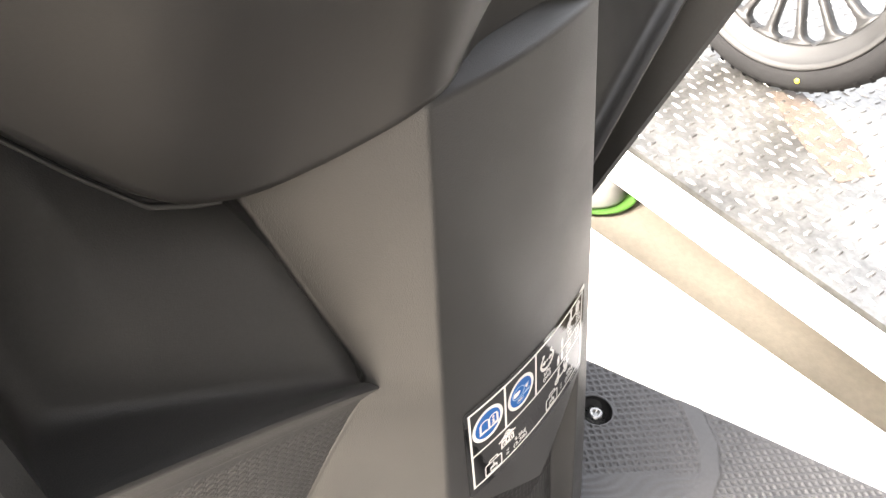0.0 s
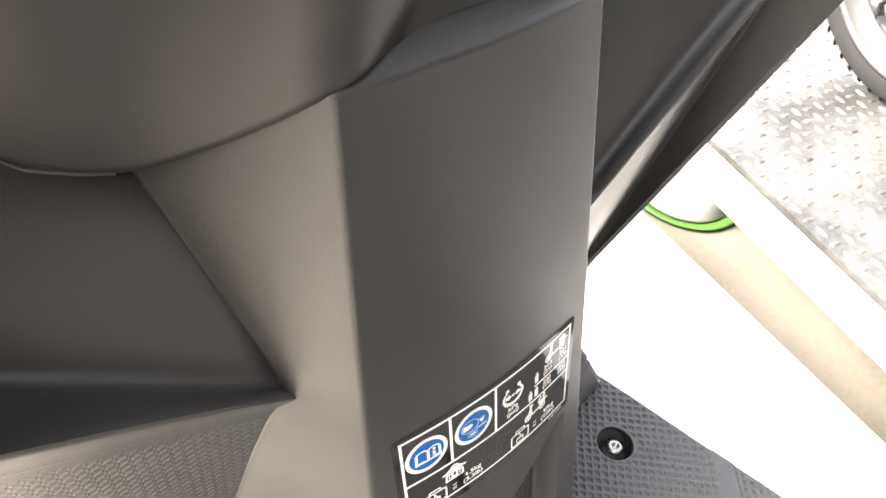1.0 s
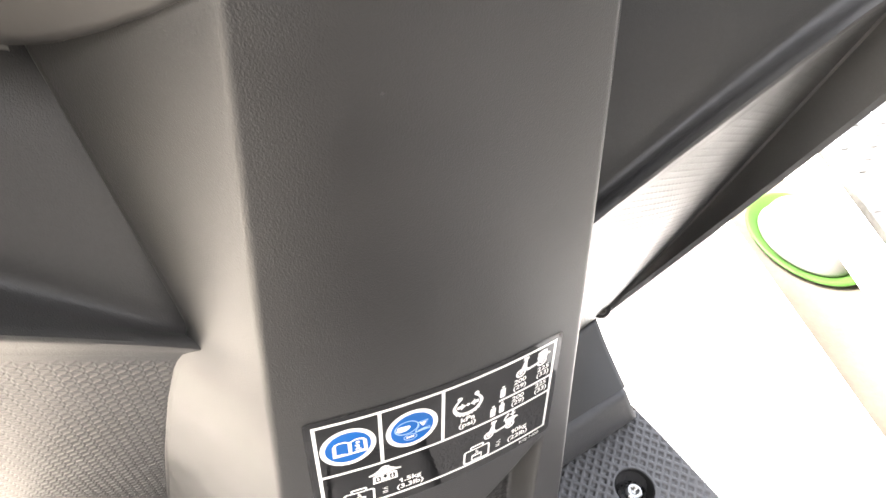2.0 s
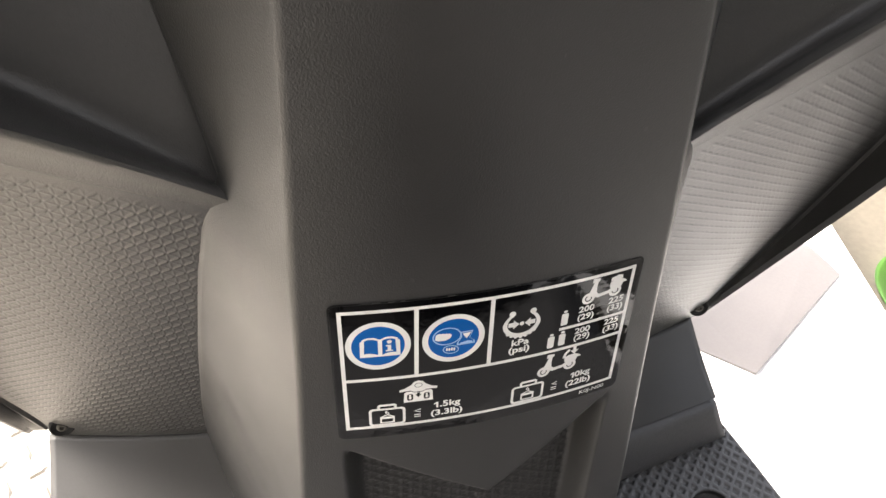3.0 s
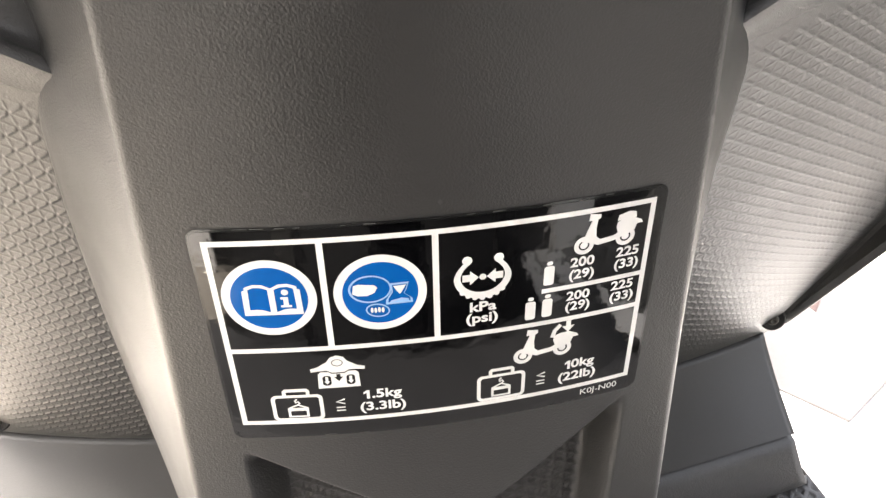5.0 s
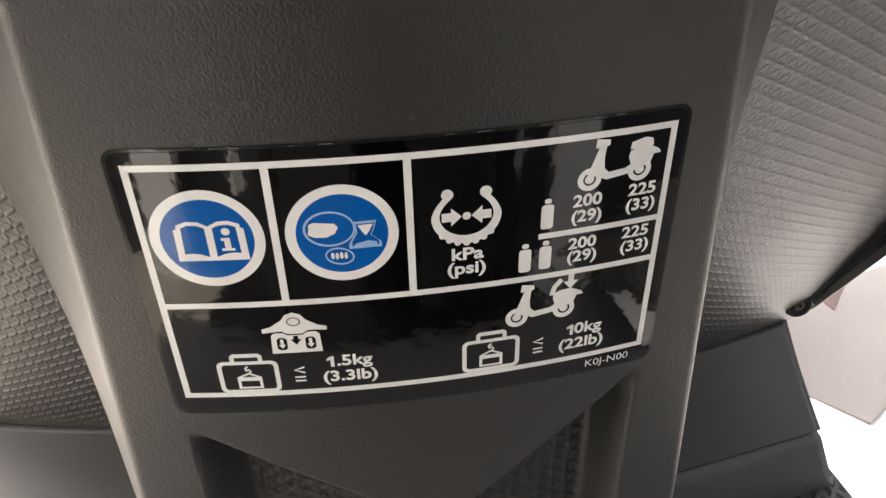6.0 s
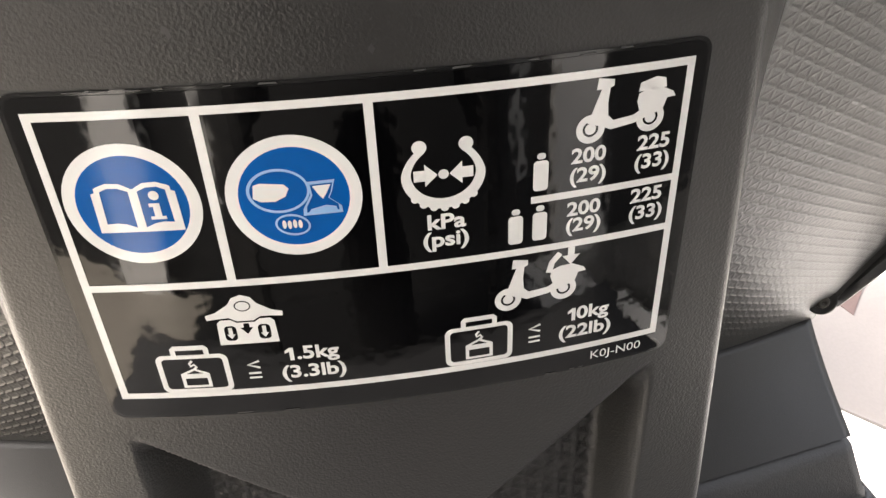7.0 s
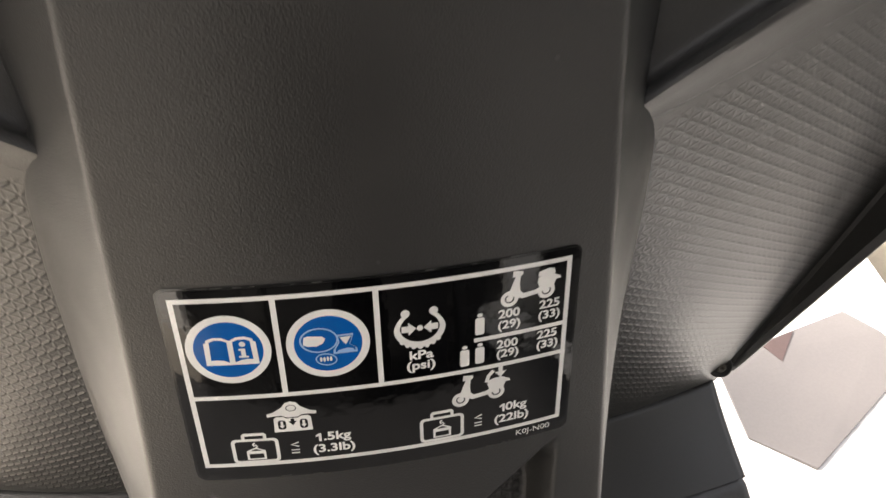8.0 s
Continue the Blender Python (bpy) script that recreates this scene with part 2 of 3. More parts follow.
def shield_side(s):
    """One half of the leg shield: s = 1 on the scooter's right, -1 on its left."""
    bend = 3.0 if s < 0 else 0.5      # how far the outer margin turns up towards the rim
    rows = []
    for v in np.linspace(0, 1, 700):
        row_u = np.linspace(0, 1, 400)
        z0 = -139 + v * (45 + 139)
        xi = table(z0, FLANK)[0] - 1.0
        x = xi + row_u * (rim_x(z0 * 1.25 + 15, s) - xi)
        z = -139 - 0.05 * (x - 75) * (1 - v) + v * (ledge_z(x, s) + 139)
        y = panel_y(x, z)
        calm = ramp(0, 0.05 if s < 0 else 0.10, v) * (1 - ramp(0.965, 0.99, v)) * ramp(0, 0.02, row_u) * (1 - ramp(0.955, 0.985, row_u))
        calm = calm * (1 - np.exp(-(((x - (181 if s > 0 else 172)) / 14) ** 2 + ((z + 130) / 16) ** 2)))
        y = y - bend * ramp(175, 188, x) * ramp(-125, -60, z)
        y = y - calm * tri_dashes(x, z, 4.4, 0.38 if s < 0 else 0.8) * (0.25 if s < 0 else 0.11)
        rows.append(np.stack([s * x, y, z], -1))
    sheet("inner_panel", rows, PANEL, scooter, "leg shield panel with an embossed triangle pattern", 0)

    # ledge and pocket: a section carried along the panel's upper edge
    xs = np.linspace(60, 186 if s < 0 else 205, 46)
    lip = 6 + 14 * (1 - np.exp(-(xs - 60) / 45)) if s < 0 else 7.5 + 13.5 * (1 - np.exp(-(xs - 60) / 45))
    base = panel_y(xs, ledge_z(xs, s)) - bend * ramp(175, 188, xs)
    sect = [(0, 0, 0), (0.05, 0.1, 0), (0.5, -1.2, 0), (0.82, -2.2, 0), (0.94, -2.2, 0), (1, -1.4, 0.3), (1, 0.6, 0.7), (1, 3.0, 0.5)]
    rows = [np.stack([s * xs, base - 0.42 * f * lip + dy, ledge_z(xs, s) + f * lip + dz], -1) for f, dy, dz in sect]
    # a shallow shelf that widens outwards and closes in a round end
    crest_y, crest_z = base - 0.42 * lip, ledge_z(xs, s) + lip
    depth = 9 + (0.34 if s < 0 else 0.03) * np.clip(xs - 78, 0, None)
    if s < 0:
        depth = 6 + (depth - 6) * np.sqrt(np.clip(1 - (np.clip(xs - 158, 0, 16) / 16) ** 2, 0, 1))
    for q, up in ((0.35, -0.2), (0.6, -0.4), (0.8, 0.2), (0.92, 1.6), (1.0, 5.0)):
        rows.append(np.stack([s * xs, crest_y + np.maximum(depth * q, 3.4 + q), crest_z + up], -1))
    outer = np.clip((xs - 80) / 50, 0, 1)
    for z, near, far in ((115, 15, 3), (132, 30, 12), (160, 54, 30), (205, 74, 48)):
        rows.append(np.stack([s * xs, crest_y + depth + near * (1 - outer) + far * outer, np.maximum(z, crest_z + 12 + (z - 110) * 0.6)], -1))
    sheet("storage_pocket", rows, LIFTED_GREY, scooter, "open storage pocket with a rounded front ledge", 2.0, sharp=50)

    # rim: from the panel's outer edge back to the shield's edge, then round to the outside
    zs = np.linspace(-133, 190, 70)
    rows = []
    for z in zs:
        xi = rim_x(z, s)
        yi, yo = panel_y(xi, z) + 0.5 - bend * ramp(-125, -60, z), 52 - 0.56 * z
        stand = 0.0
        if s > 0:      # a lower, wider rim on this side
            stand = 0.30 * max(0.0, panel_y(188, z) - yo)
            yo = yo + stand
        yo = min(yo, yi + 6)
        xo = max(190 + 3 * math.sin((z + 133) / 323 * math.pi) + 2.1 * stand, xi + (4 if s < 0 else 2.5))
        rows.append([(s * (xi - 1), yi + 45, z), (s * (xi - 0.6), yi + 14, z), (s * (xi - 0.4), yi + 1.0, z), (s * (xi + 0.5), yi, z), (s * (xi + 1.3), yi + 0.5, z), (s * (xo - 2.5), yo + 1.5, z), (s * (xo - 0.9), yo, z),
                     (s * (xo + 0.7), yo + 0.8, z), (s * (xo + 2.5), yo + 6, z), (s * (xo + 7), yo + 40, z), (s * (xo + 2), yo + 90, z), (s * 120, yo + 150, z + 4)])
    sheet("shield_rim", rows, LIFTED_GREY, scooter, "smooth outer rim of the leg shield", 1.5, seen_from=(s * 300, -300, 100), sharp=32)

    # toe panel below, seam and front lip of the footboard
    xs = np.linspace(66, 183, 36)
    rows = []
    for k in range(14):
        t = k / 13
        x = xs + t * 3.5 * (xs - 66) / 117
        top_z = -137.5 - 0.05 * (x - 75)
        y0, y1 = panel_y(x, top_z), 79 + 0.165 * (x - 100)
        sag = math.sin(t * math.pi) * 2.2
        rows.append(np.stack([s * x, y0 + (y1 - y0) * t + sag, top_z + (-176 - top_z) * t], -1))
    for dy, dz in ((1.0, -1.0), (5.0, -1.6)):
        rows.append(np.stack([s * x, y1 + dy, np.full_like(x, -176 + dz)], -1))
    sheet("toe_panel", rows, COVER, scooter, "smooth sloping toe panel", 2.0, sharp=40)


def floor_z(y):
    return -220 + 0.1763 * (y - 60)


EDGE = [(-330, 275), (-200, 257), (-160, 250), (-90, 239), (-40, 231), (0, 223), (35, 217), (70, 211), (100, 205), (120, 201)]


def footboard_side(s):
    ys = np.linspace(99, -200, 430)
    rows = []
    band = [(240, 6), (224, -10), (200, -36), (178, -47), (153, -50), (120, -44), (60, -44)]
    for y in ys:
        xe = table(y, EDGE)[0]
        x = 62 + np.linspace(0, 1, 300) * (xe - 62)
        front = 81 + 0.17 * (x - 120)
        yy = np.minimum(y, front) if y > 60 else np.full_like(x, y)
        p, q = (x + yy) / 1.4142 / 5.7, (x - yy) / 1.4142 / 5.7
        m = np.maximum(np.abs(p % 1 - 0.5), np.abs(q % 1 - 0.5))
        pit = -1.15 * ramp(0.33, 0.24, m)
        dist = np.full_like(x, 1e3)
        for (x0, y0), (x1, y1) in zip(band, band[1:]):
            t = np.clip(((x - x0) * (x1 - x0) + (yy - y0) * (y1 - y0)) / ((x1 - x0) ** 2 + (y1 - y0) ** 2), 0, 1)
            dist = np.minimum(dist, np.hypot(x - x0 - t * (x1 - x0), yy - y0 - t * (y1 - y0)))
        on_band = 1 - ramp(6.5, 9.5, dist)
        ribs = (1 - ramp(-3, 3, (x - 116) * 0.77 + (yy - 26) * 0.64)) * ramp(-46, -42, yy)
        wave = 0.3 * np.sin((x * 0.55 + yy * 0.9 + 4 * np.sin(x * 0.12)) * 0.9)
        hole = np.hypot(x - 170, yy - 48)
        keep = ramp(14.5, 16.5, hole) * (1 - on_band) * (1 - ribs) * ramp(0, 4, front - yy) * ramp(0, 3.5, xe - x)
        h = pit * keep + on_band * 1.1 + ribs * wave
        h = h - 13.0 * (1 - ramp(12.3, 13.6, hole))
        rows.append(np.stack([s * x, yy, floor_z(yy) + h], -1))
    g = np.array(rows)
    sheet("floor_mat", g, FLOORING, scooter, "grey footboard with a pitted anti-slip surface", 0)
    # front lip between the seam and the mat
    xs = np.linspace(62, 186.6, 34)
    rows = []
    for t in np.linspace(0, 1, 12):
        ya, yb = 79.5 + 0.165 * (xs - 100), 81 + 0.17 * (xs + 12 * t * (xs - 62) / 127 - 120)
        xx = xs + 17.5 * t * (xs - 62) / 124.6
        zb = floor_z(yb)
        y = ya - 2.0 + (yb - ya + 2.0 - 6.0) * t + 6.0 * t * t - 5.0 * math.sin(t * math.pi)
        z = -179.2 + (zb + 179.2) * (1 - (1 - t) ** 1.7)
        if t == 0:
            for dy, dz in ((16, 10), (9, 4), (4, 0.4)):
                rows.append(np.stack([s * xx, y + dy, z + dz], -1))
        rows.append(np.stack([s * xx, y, z], -1))
    sheet("footboard_lip", rows, FLOORING, scooter, "grey rounded front lip of the footboard", 2.0)
    # side skirt under the mat's edge
    rows = []
    for y in np.linspace(100, -320, 40):
        xe, z = table(y, EDGE)[0], floor_z(y)
        rows.append([(s * xe, y, z), (s * (xe + 0.8), y, z - 1.2), (s * (xe - 1), y, z - 9), (s * (xe - 12), y, z - 45), (s * (xe - 60), y, z - 75)])
    sheet("footboard_skirt", rows, COVER, scooter, "dark side skirt under the footboard", 1.5, seen_from=(s * 900, -100, -200))


def turned(at, axis, m=LEAN):
    """The pose of a small turned thing at a scooter point, its top along axis."""
    q = Vector(axis).to_track_quat("Z", "Y").to_matrix().to_4x4()
    return m @ Matrix.Translation(at) @ q


def screw(at, axis, r, mat, parent, name, label, recess=True):
    bm = bmesh.new()
    lathe(bm, [(0, 0.0), (r * 0.28, 0.0), (r * 0.34, r * 0.28), (r * 0.5, r * 0.42), (r * 0.8, r * 0.34), (r, r * 0.08), (r * 1.02, 0), (r * 0.9, -r * 0.5)], 24)
    ob = part(name, bm, mat, parent, label, turned(at, axis))
    return ob


column_cover()
for side in (1, -1):
    shield_side(side)
    footboard_side(side)
    # shield screw in its moulded cup, nearly flat, the recess's shade in its colour
    screw_x = 181.0 if side > 0 else 172.0
    cup = bmesh.new()
    lathe(cup, [(6.2, -1.2), (5.8, 0.25), (5.1, 0.45), (4.7, 0.2), (4.4, -0.1), (0, -0.1)], 28)
    cup_ob = part("screw_cup", cup, RECESS_DARK, scooter, "", turned((side * screw_x, panel_y(screw_x, -129) - 0.5, -129), (-side * 0.22, -1, 0.12)))
    screw((side * screw_x, panel_y(screw_x, -129) - 0.5, -129), (-side * 0.22, -1, 0.12), 2.7, DULL, cup_ob, "screw", "domed zinc screw")
    # footboard bolt at the bottom of its hole, whose shade is coloured in
    well = bmesh.new()
    lathe(well, [(13.0, -0.4), (12.7, -12.0), (0, -12.2)], 36)
    well_ob = part("bolt_well", well, RECESS_DARK, scooter, "bolt well in the footboard with its shade coloured in", turned((side * 170, 48, floor_z(48)), (0, -0.174, 0.985)))
    bolt = bmesh.new()
    lathe(bolt, [(0, 3.2), (2.2, 3.4), (2.8, 4.6), (4.8, 4.4), (6.3, 3.5), (6.6, 2.2), (6.6, 0.4), (9.0, 0.2), (9.0, -4.8)], 28)
    part("bolt", bolt, STEEL, well_ob, "zinc flange bolt", turned((side * 170, 48, floor_z(48) - 7.5), (0, -0.174, 0.985)))


def upper_cover():
    """The rounded cover above the pockets and the column, with its lower edge overhanging both."""
    foot = [(0, 8, 170), (22, 8, 168.6), (36, 6, 166.6), (48, 4, 163.6), (66, 25, 150), (87, 46, 140), (100, 50, 143.5), (112, 52, 149.5), (128, 50, 170), (142, 45, 190), (165, 30, 225), (185, 20, 262)]
    rows = []
    xs = np.linspace(-185, 185, 297)
    fy, fz = table(np.abs(xs), foot)
    k = np.ones(15) / 15
    fz = np.convolve(np.pad(fz, 7, mode="edge"), k, "valid")
    fy = np.convolve(np.pad(fy, 7, mode="edge"), k, "valid")
    crest = 14 * np.exp(-((np.abs(xs) - 24) / 26) ** 2) + 10 * np.exp(-((np.abs(xs) - 120) / 30) ** 2)
    for t in np.linspace(0, 1, 100):
        if t < 0.12:
            q = t / 0.12
            back, up = -6.0 * q + 14 * (1 - q), 2.5 * q * q
        else:
            q = (t - 0.12) / 0.88
            back, up = -6.0 - (34 * math.sin(q * 2.1) - 18 * q * q * q), 2.5 + 250 * q
        soft = min(1.0, max(0.0, (t - 0.08) / 0.4))
        mid = 1 - ramp(22, 46, np.abs(xs) + 0.9 * max(0.0, up))      # a flat facet over the column
        back = back * (1 - mid) + mid * (-4.0 + 7.0 * max(0.0, 1 - t / 0.05) + 0.16 * min(max(0.0, up), 90))
        rows.append(np.stack([xs * (1 - 0.10 * t * t), fy + back + (6 - fy * 0.7) * soft - crest * soft * 0.6 * (1 - mid), fz + up * (1 - 0.2 * soft) + (174 - fz) * soft * 0.35], -1))
    return sheet("upper_cover", rows, DIMMED_GREY, scooter, "rounded dark grey upper inner cover", 3.0)


upper_cover()


def cover_bead(s):
    """The pale edge that shows under the upper cover, over each pocket."""
    rows = []
    for x in np.linspace(92, 176, 40):
        y, z = table(x, [(87, 46, 140), (100, 50, 143.5), (112, 52, 149.5), (128, 50, 170), (142, 45, 190), (165, 30, 225), (185, 20, 262)])
        rows.append([(s * x, y + 3.0 + 1.3 * math.cos(a), z - 1.2 + 1.3 * math.sin(a)) for a in np.linspace(0, 2 * math.pi, 9)])
    sheet("cover_bead", rows, LIFTED_GREY, scooter, "fine raised edge under the upper cover", 0)


for side in (1, -1):
    cover_bead(side)


def body_shell():
    """Front apron, head and seat base: they shade the inside and show in the label's gloss."""
    rows = []
    for z in np.linspace(-330, 430, 30):
        w = 192 - max(0, z - 150) * 0.28
        yb = 190 - 0.40 * z
        rows.append([(w * math.sin(a), yb - 95 * (1 - math.cos(a)) * 0.9, z) for a in np.linspace(-1.45, 1.45, 28)])
    sheet("front_apron", rows, BODY, scooter, "grey painted front apron", 3.0, seen_from=(0, 3000, 300))
    rows = []
    for y in np.linspace(-320, -900, 26):
        q = (-320 - y) / 580
        hw = 118 + 82 * math.sin(min(1, q * 3.2) * 1.57)
        zt = -60 + 330 * min(1, q * 3.2) ** 0.6
        base = floor_z(-320) - 40
        rows.append([(hw * math.copysign(abs(math.sin(a)) ** 0.6, math.sin(a)), y, base + (zt - base) * max(0, math.cos(a)) ** 0.35) for a in np.linspace(-1.57, 1.57, 25)])
    sheet("seat_base", rows, SEAT, scooter, "dark seat base behind the footboard", 3.0, seen_from=(0, -500, 3000))
    # unseen pale strips by the seat, added to reflect as the label's narrow streaks
    for side in (1, -1):
        rows = []
        for z in np.linspace(-260, 40, 12):
            rows.append([(side * (214 + 11 * math.cos(a)), -500 + 7 * math.sin(a), z) for a in np.linspace(0, 2 * math.pi, 13)])
        sheet("streak_strip", rows, STREAK_PALE, scooter, "unseen pale strip added for a narrow streak in the label's gloss", 0)
    rows = []
    for y in np.linspace(-196, -330, 8):
        xe, z = table(y, EDGE)[0], floor_z(y)
        rows.append([(x, y, z - 0.5) for x in np.linspace(-xe, xe, 9)])
    sheet("floor_rear", rows, FLOORING, scooter, "rear part of the grey footboard", 2.0)
    rows = [[(x, y, floor_z(y) - 4) for x in np.linspace(-66, 66, 7)] for y in np.linspace(60, -205, 8)]
    sheet("floor_tunnel", rows, FLOORING, scooter, "middle of the grey footboard", 2.0)

    # running gear under it, hidden by the body
    for wy, wr in ((560, 210), (-760, 205)):
        bm = bmesh.new()
        lathe(bm, [(wr - 60, -40), (wr - 20, -52), (wr - 4, -30), (wr, 0), (wr - 4, 30), (wr - 20, 52), (wr - 60, 40), (wr - 60, -40)], 48, Matrix.Translation((0, wy, wr)) @ Matrix.Rotation(radians(90), 4, "Y"))
        running = part("running_wheel", bm, RUBBER, scooter, "black scooter tyre", Matrix.Diagonal((0.001, 0.001, 0.001, 1)))
        bm = bmesh.new()
        lathe(bm, [(0, 30), (wr - 64, 26), (wr - 58, 38), (wr - 58, -38), (wr - 64, -26), (0, -30)], 48, Matrix.Translation((0, wy, wr)) @ Matrix.Rotation(radians(90), 4, "Y"))
        part("rim", bm, RIM_PAINT, running, "", Matrix.Diagonal((0.001, 0.001, 0.001, 1)))


body_shell()


# ---- the label, in millimetres across and up from its centre ----
def ink(name, loops, mat, parent, lift=0.34, label="", words="", size=3.0, at=(0, 0), stretch=1.0, bold=0.02):
    """Printed film: closed loops (a loop in a loop is a hole) or words, filled, cut into strips and bent onto the column."""
    if words:
        cu = bpy.data.curves.new(name, "FONT")
        cu.body, cu.size, cu.align_x, cu.align_y, cu.offset = words, size, "CENTER", "CENTER", bold * size
        cu.resolution_u = 4
    else:
        cu = bpy.data.curves.new(name, "CURVE")
        cu.dimensions, cu.fill_mode = "2D", "BOTH"
        for loop in loops:
            sp = cu.splines.new("POLY")
            sp.points.add(len(loop) - 1)
            for pt, (a, b) in zip(sp.points, loop):
                pt.co = (a, b, 0, 1)
            sp.use_cyclic_u = True
    tmp = bpy.data.objects.new(name, cu)
    me = bpy.data.meshes.new_from_object(tmp)
    bpy.data.objects.remove(tmp)
    bm = bmesh.new()
    bm.from_mesh(me)
    bpy.data.meshes.remove(me)
    bpy.data.curves.remove(cu)
    if words:
        for v in bm.verts:
            v.co = (v.co.x * stretch + at[0], v.co.y + at[1], 0)
    if bm.verts:
        lo, hi = min(v.co.x for v in bm.verts), max(v.co.x for v in bm.verts)
        for c in np.arange(math.ceil(lo / 1.5) * 1.5, hi, 1.5):
            bmesh.ops.bisect_plane(bm, geom=bm.verts[:] + bm.edges[:] + bm.faces[:], plane_co=(float(c), 0, 0), plane_no=(1, 0, 0))
    for f in bm.faces:
        if f.normal.z < 0:
            f.normal_flip()
    for v in bm.verts:
        v.co = (v.co.x, face_y(v.co.x) - lift, v.co.y)
    return part(name, bm, mat, parent, label, smooth=False)


def rrect(cx, cy, w, h, r, n=5):
    out = []
    for sx, sy, a0 in ((1, 1, 0), (-1, 1, 90), (-1, -1, 180), (1, -1, 270)):
        for k in range(n + 1):
            a = radians(a0 + 90 * k / n)
            out.append((cx + sx * (w / 2 - r) + r * math.cos(a), cy + sy * (h / 2 - r) + r * math.sin(a)))
    return out


def circle(cx, cy, r, n=48, ry=None, turn=0.0):
    out = []
    for k in range(n):
        a = 2 * math.pi * k / n
        x, y = r * math.cos(a), (ry or r) * math.sin(a)
        out.append((cx + x * math.cos(turn) - y * math.sin(turn), cy + x * math.sin(turn) + y * math.cos(turn)))
    return out


def moved(points, dx, dy, k=1.0):
    return [(dx + k * x, dy + k * y) for x, y in points]


def stroke(points, w):
    """A band of width w along an open line."""
    p = [Vector((*q, 0)) for q in points]
    left, right = [], []
    for k, v in enumerate(p):
        a, b = p[max(k - 1, 0)], p[min(k + 1, len(p) - 1)]
        d = (b - a).normalized()
        nrm = Vector((-d.y, d.x, 0)) * w / 2
        left.append((v + nrm)[:2]), right.append((v - nrm)[:2])
    return left + right[::-1]


def label_film():
    out = rrect(0.0, -0.5, 95.4, 56.0, 1.9, 6)
    film = ink("warning_label", [out], FILM, scooter, 0.26, "glossy black warning label with white and blue pictograms")
    ink("label_edge", [rrect(0.0, -0.5, 96.7, 57.2, 2.4, 6), out], CLEAR, film, 0.16, "clear film edge")
    X, T, B, M, W = 45.8, 25.4, -24.6, -2.4, 1.2

    def bar(x0, y0, x1, y1):
        return [(x0, y0), (x1, y0), (x1, y1), (x0, y1)]
    ink("border_line", [bar(-X, B, X, T), bar(-X + W, B + W, X - W, T - W)], WHITE_INK, film)
    ink("divider_line", [bar(-X + W, M - 0.6, X - W, M + 0.6)], WHITE_INK, film)
    for dx in (-23.6, -1.1):
        ink("divider_line", [bar(dx - 0.65, M + 0.6, dx + 0.65, T - W)], WHITE_INK, film)
    ink("divider_line", [stroke([(21.6, 6.4), (X - W, 6.5)], 1.15)], WHITE_INK, film)

    # manual pictogram
    for cx, cy in ((-34.7, 11.4), (-12.5, 11.2)):
        ink("sign_ring", [circle(cx, cy, 9.45), circle(cx, cy, 7.7)], WHITE_INK, film)
        ink("sign_disc", [circle(cx, cy, 7.7)], BLUE_INK, film, label="blue sign disc")
    bx, by = -34.2, 11.2

    def page(k):
        return [(k * 0.25, 3.0), (k * 1.6, 3.75), (k * 3.4, 3.85), (k * 4.9, 3.3), (k * 5.2, 3.1), (k * 5.2, 2.5), (k * 5.75, 2.3), (k * 5.9, -3.9), (k * 0.2, -3.9), (k * 0.2, 2.9)]

    def inner(k):
        return [(k * 0.62, 2.5), (k * 1.9, 3.05), (k * 3.4, 3.1), (k * 4.5, 2.6), (k * 4.7, -2.5), (k * 3.2, -2.4), (k * 2.0, -2.6), (k * 0.62, -3.2)]
    for k in (-1, 1):
        ink("book_page", [moved(page(k), bx, by), moved(inner(k), bx, by)], WHITE_INK, film, 0.42)
    ink("book_spine", [bar(bx - 0.25, by - 3.9, bx + 0.25, by + 2.9)], WHITE_INK, film, 0.42)
    ink("letter", [circle(bx + 2.7, by + 1.75, 0.72, 20)], WHITE_INK, film, 0.42)
    ink("letter", [[(bx + 1.7, by + 0.55), (bx + 3.2, by + 0.55), (bx + 3.2, by - 1.5), (bx + 3.75, by - 1.5), (bx + 3.75, by - 2.0), (bx + 1.6, by - 2.0), (bx + 1.6, by - 1.5), (bx + 2.2, by - 1.5), (bx + 2.2, by), (bx + 1.7, by)]], WHITE_INK, film, 0.42)

    # protective gear pictogram: helmet, glove, boot
    hx, hy = -14.6, 12.4
    ink("helmet_outline", [circle(hx, hy, 4.35, 40, 3.45), circle(hx + 0.05, hy, 3.95, 40, 3.05)], PALE_INK, film, 0.42)
    ink("helmet_visor", [[(hx - 3.3, hy + 1.1), (hx - 2.4, hy + 1.4), (hx + 0.9, hy + 1.0), (hx + 1.5, hy + 0.3), (hx + 0.9, hy - 0.9), (hx - 0.6, hy - 1.6), (hx - 2.6, hy - 1.5), (hx - 3.6, hy - 0.9)]], WHITE_INK, film, 0.42)
    gx, gy = -13.3, 6.9
    ink("glove", [circle(gx, gy, 2.5, 30, 1.75, -0.2), circle(gx, gy, 2.2, 30, 1.4, -0.2)], PALE_INK, film, 0.42)
    for k in range(4):
        ink("glove_finger", [circle(gx - 1.2 + 0.75 * k, gy + 0.15 - 0.1 * (k % 2), 0.3, 12, 0.7)], WHITE_INK, film, 0.44)
    tx, ty = -8.6, 10.6
    boot = [(-1.9, 2.9), (1.9, 3.0), (1.4, 1.2), (0.9, 0.2), (2.5, -1.2), (2.6, -2.3), (-3.0, -2.4), (-2.9, -1.3), (-1.7, 0.8)]
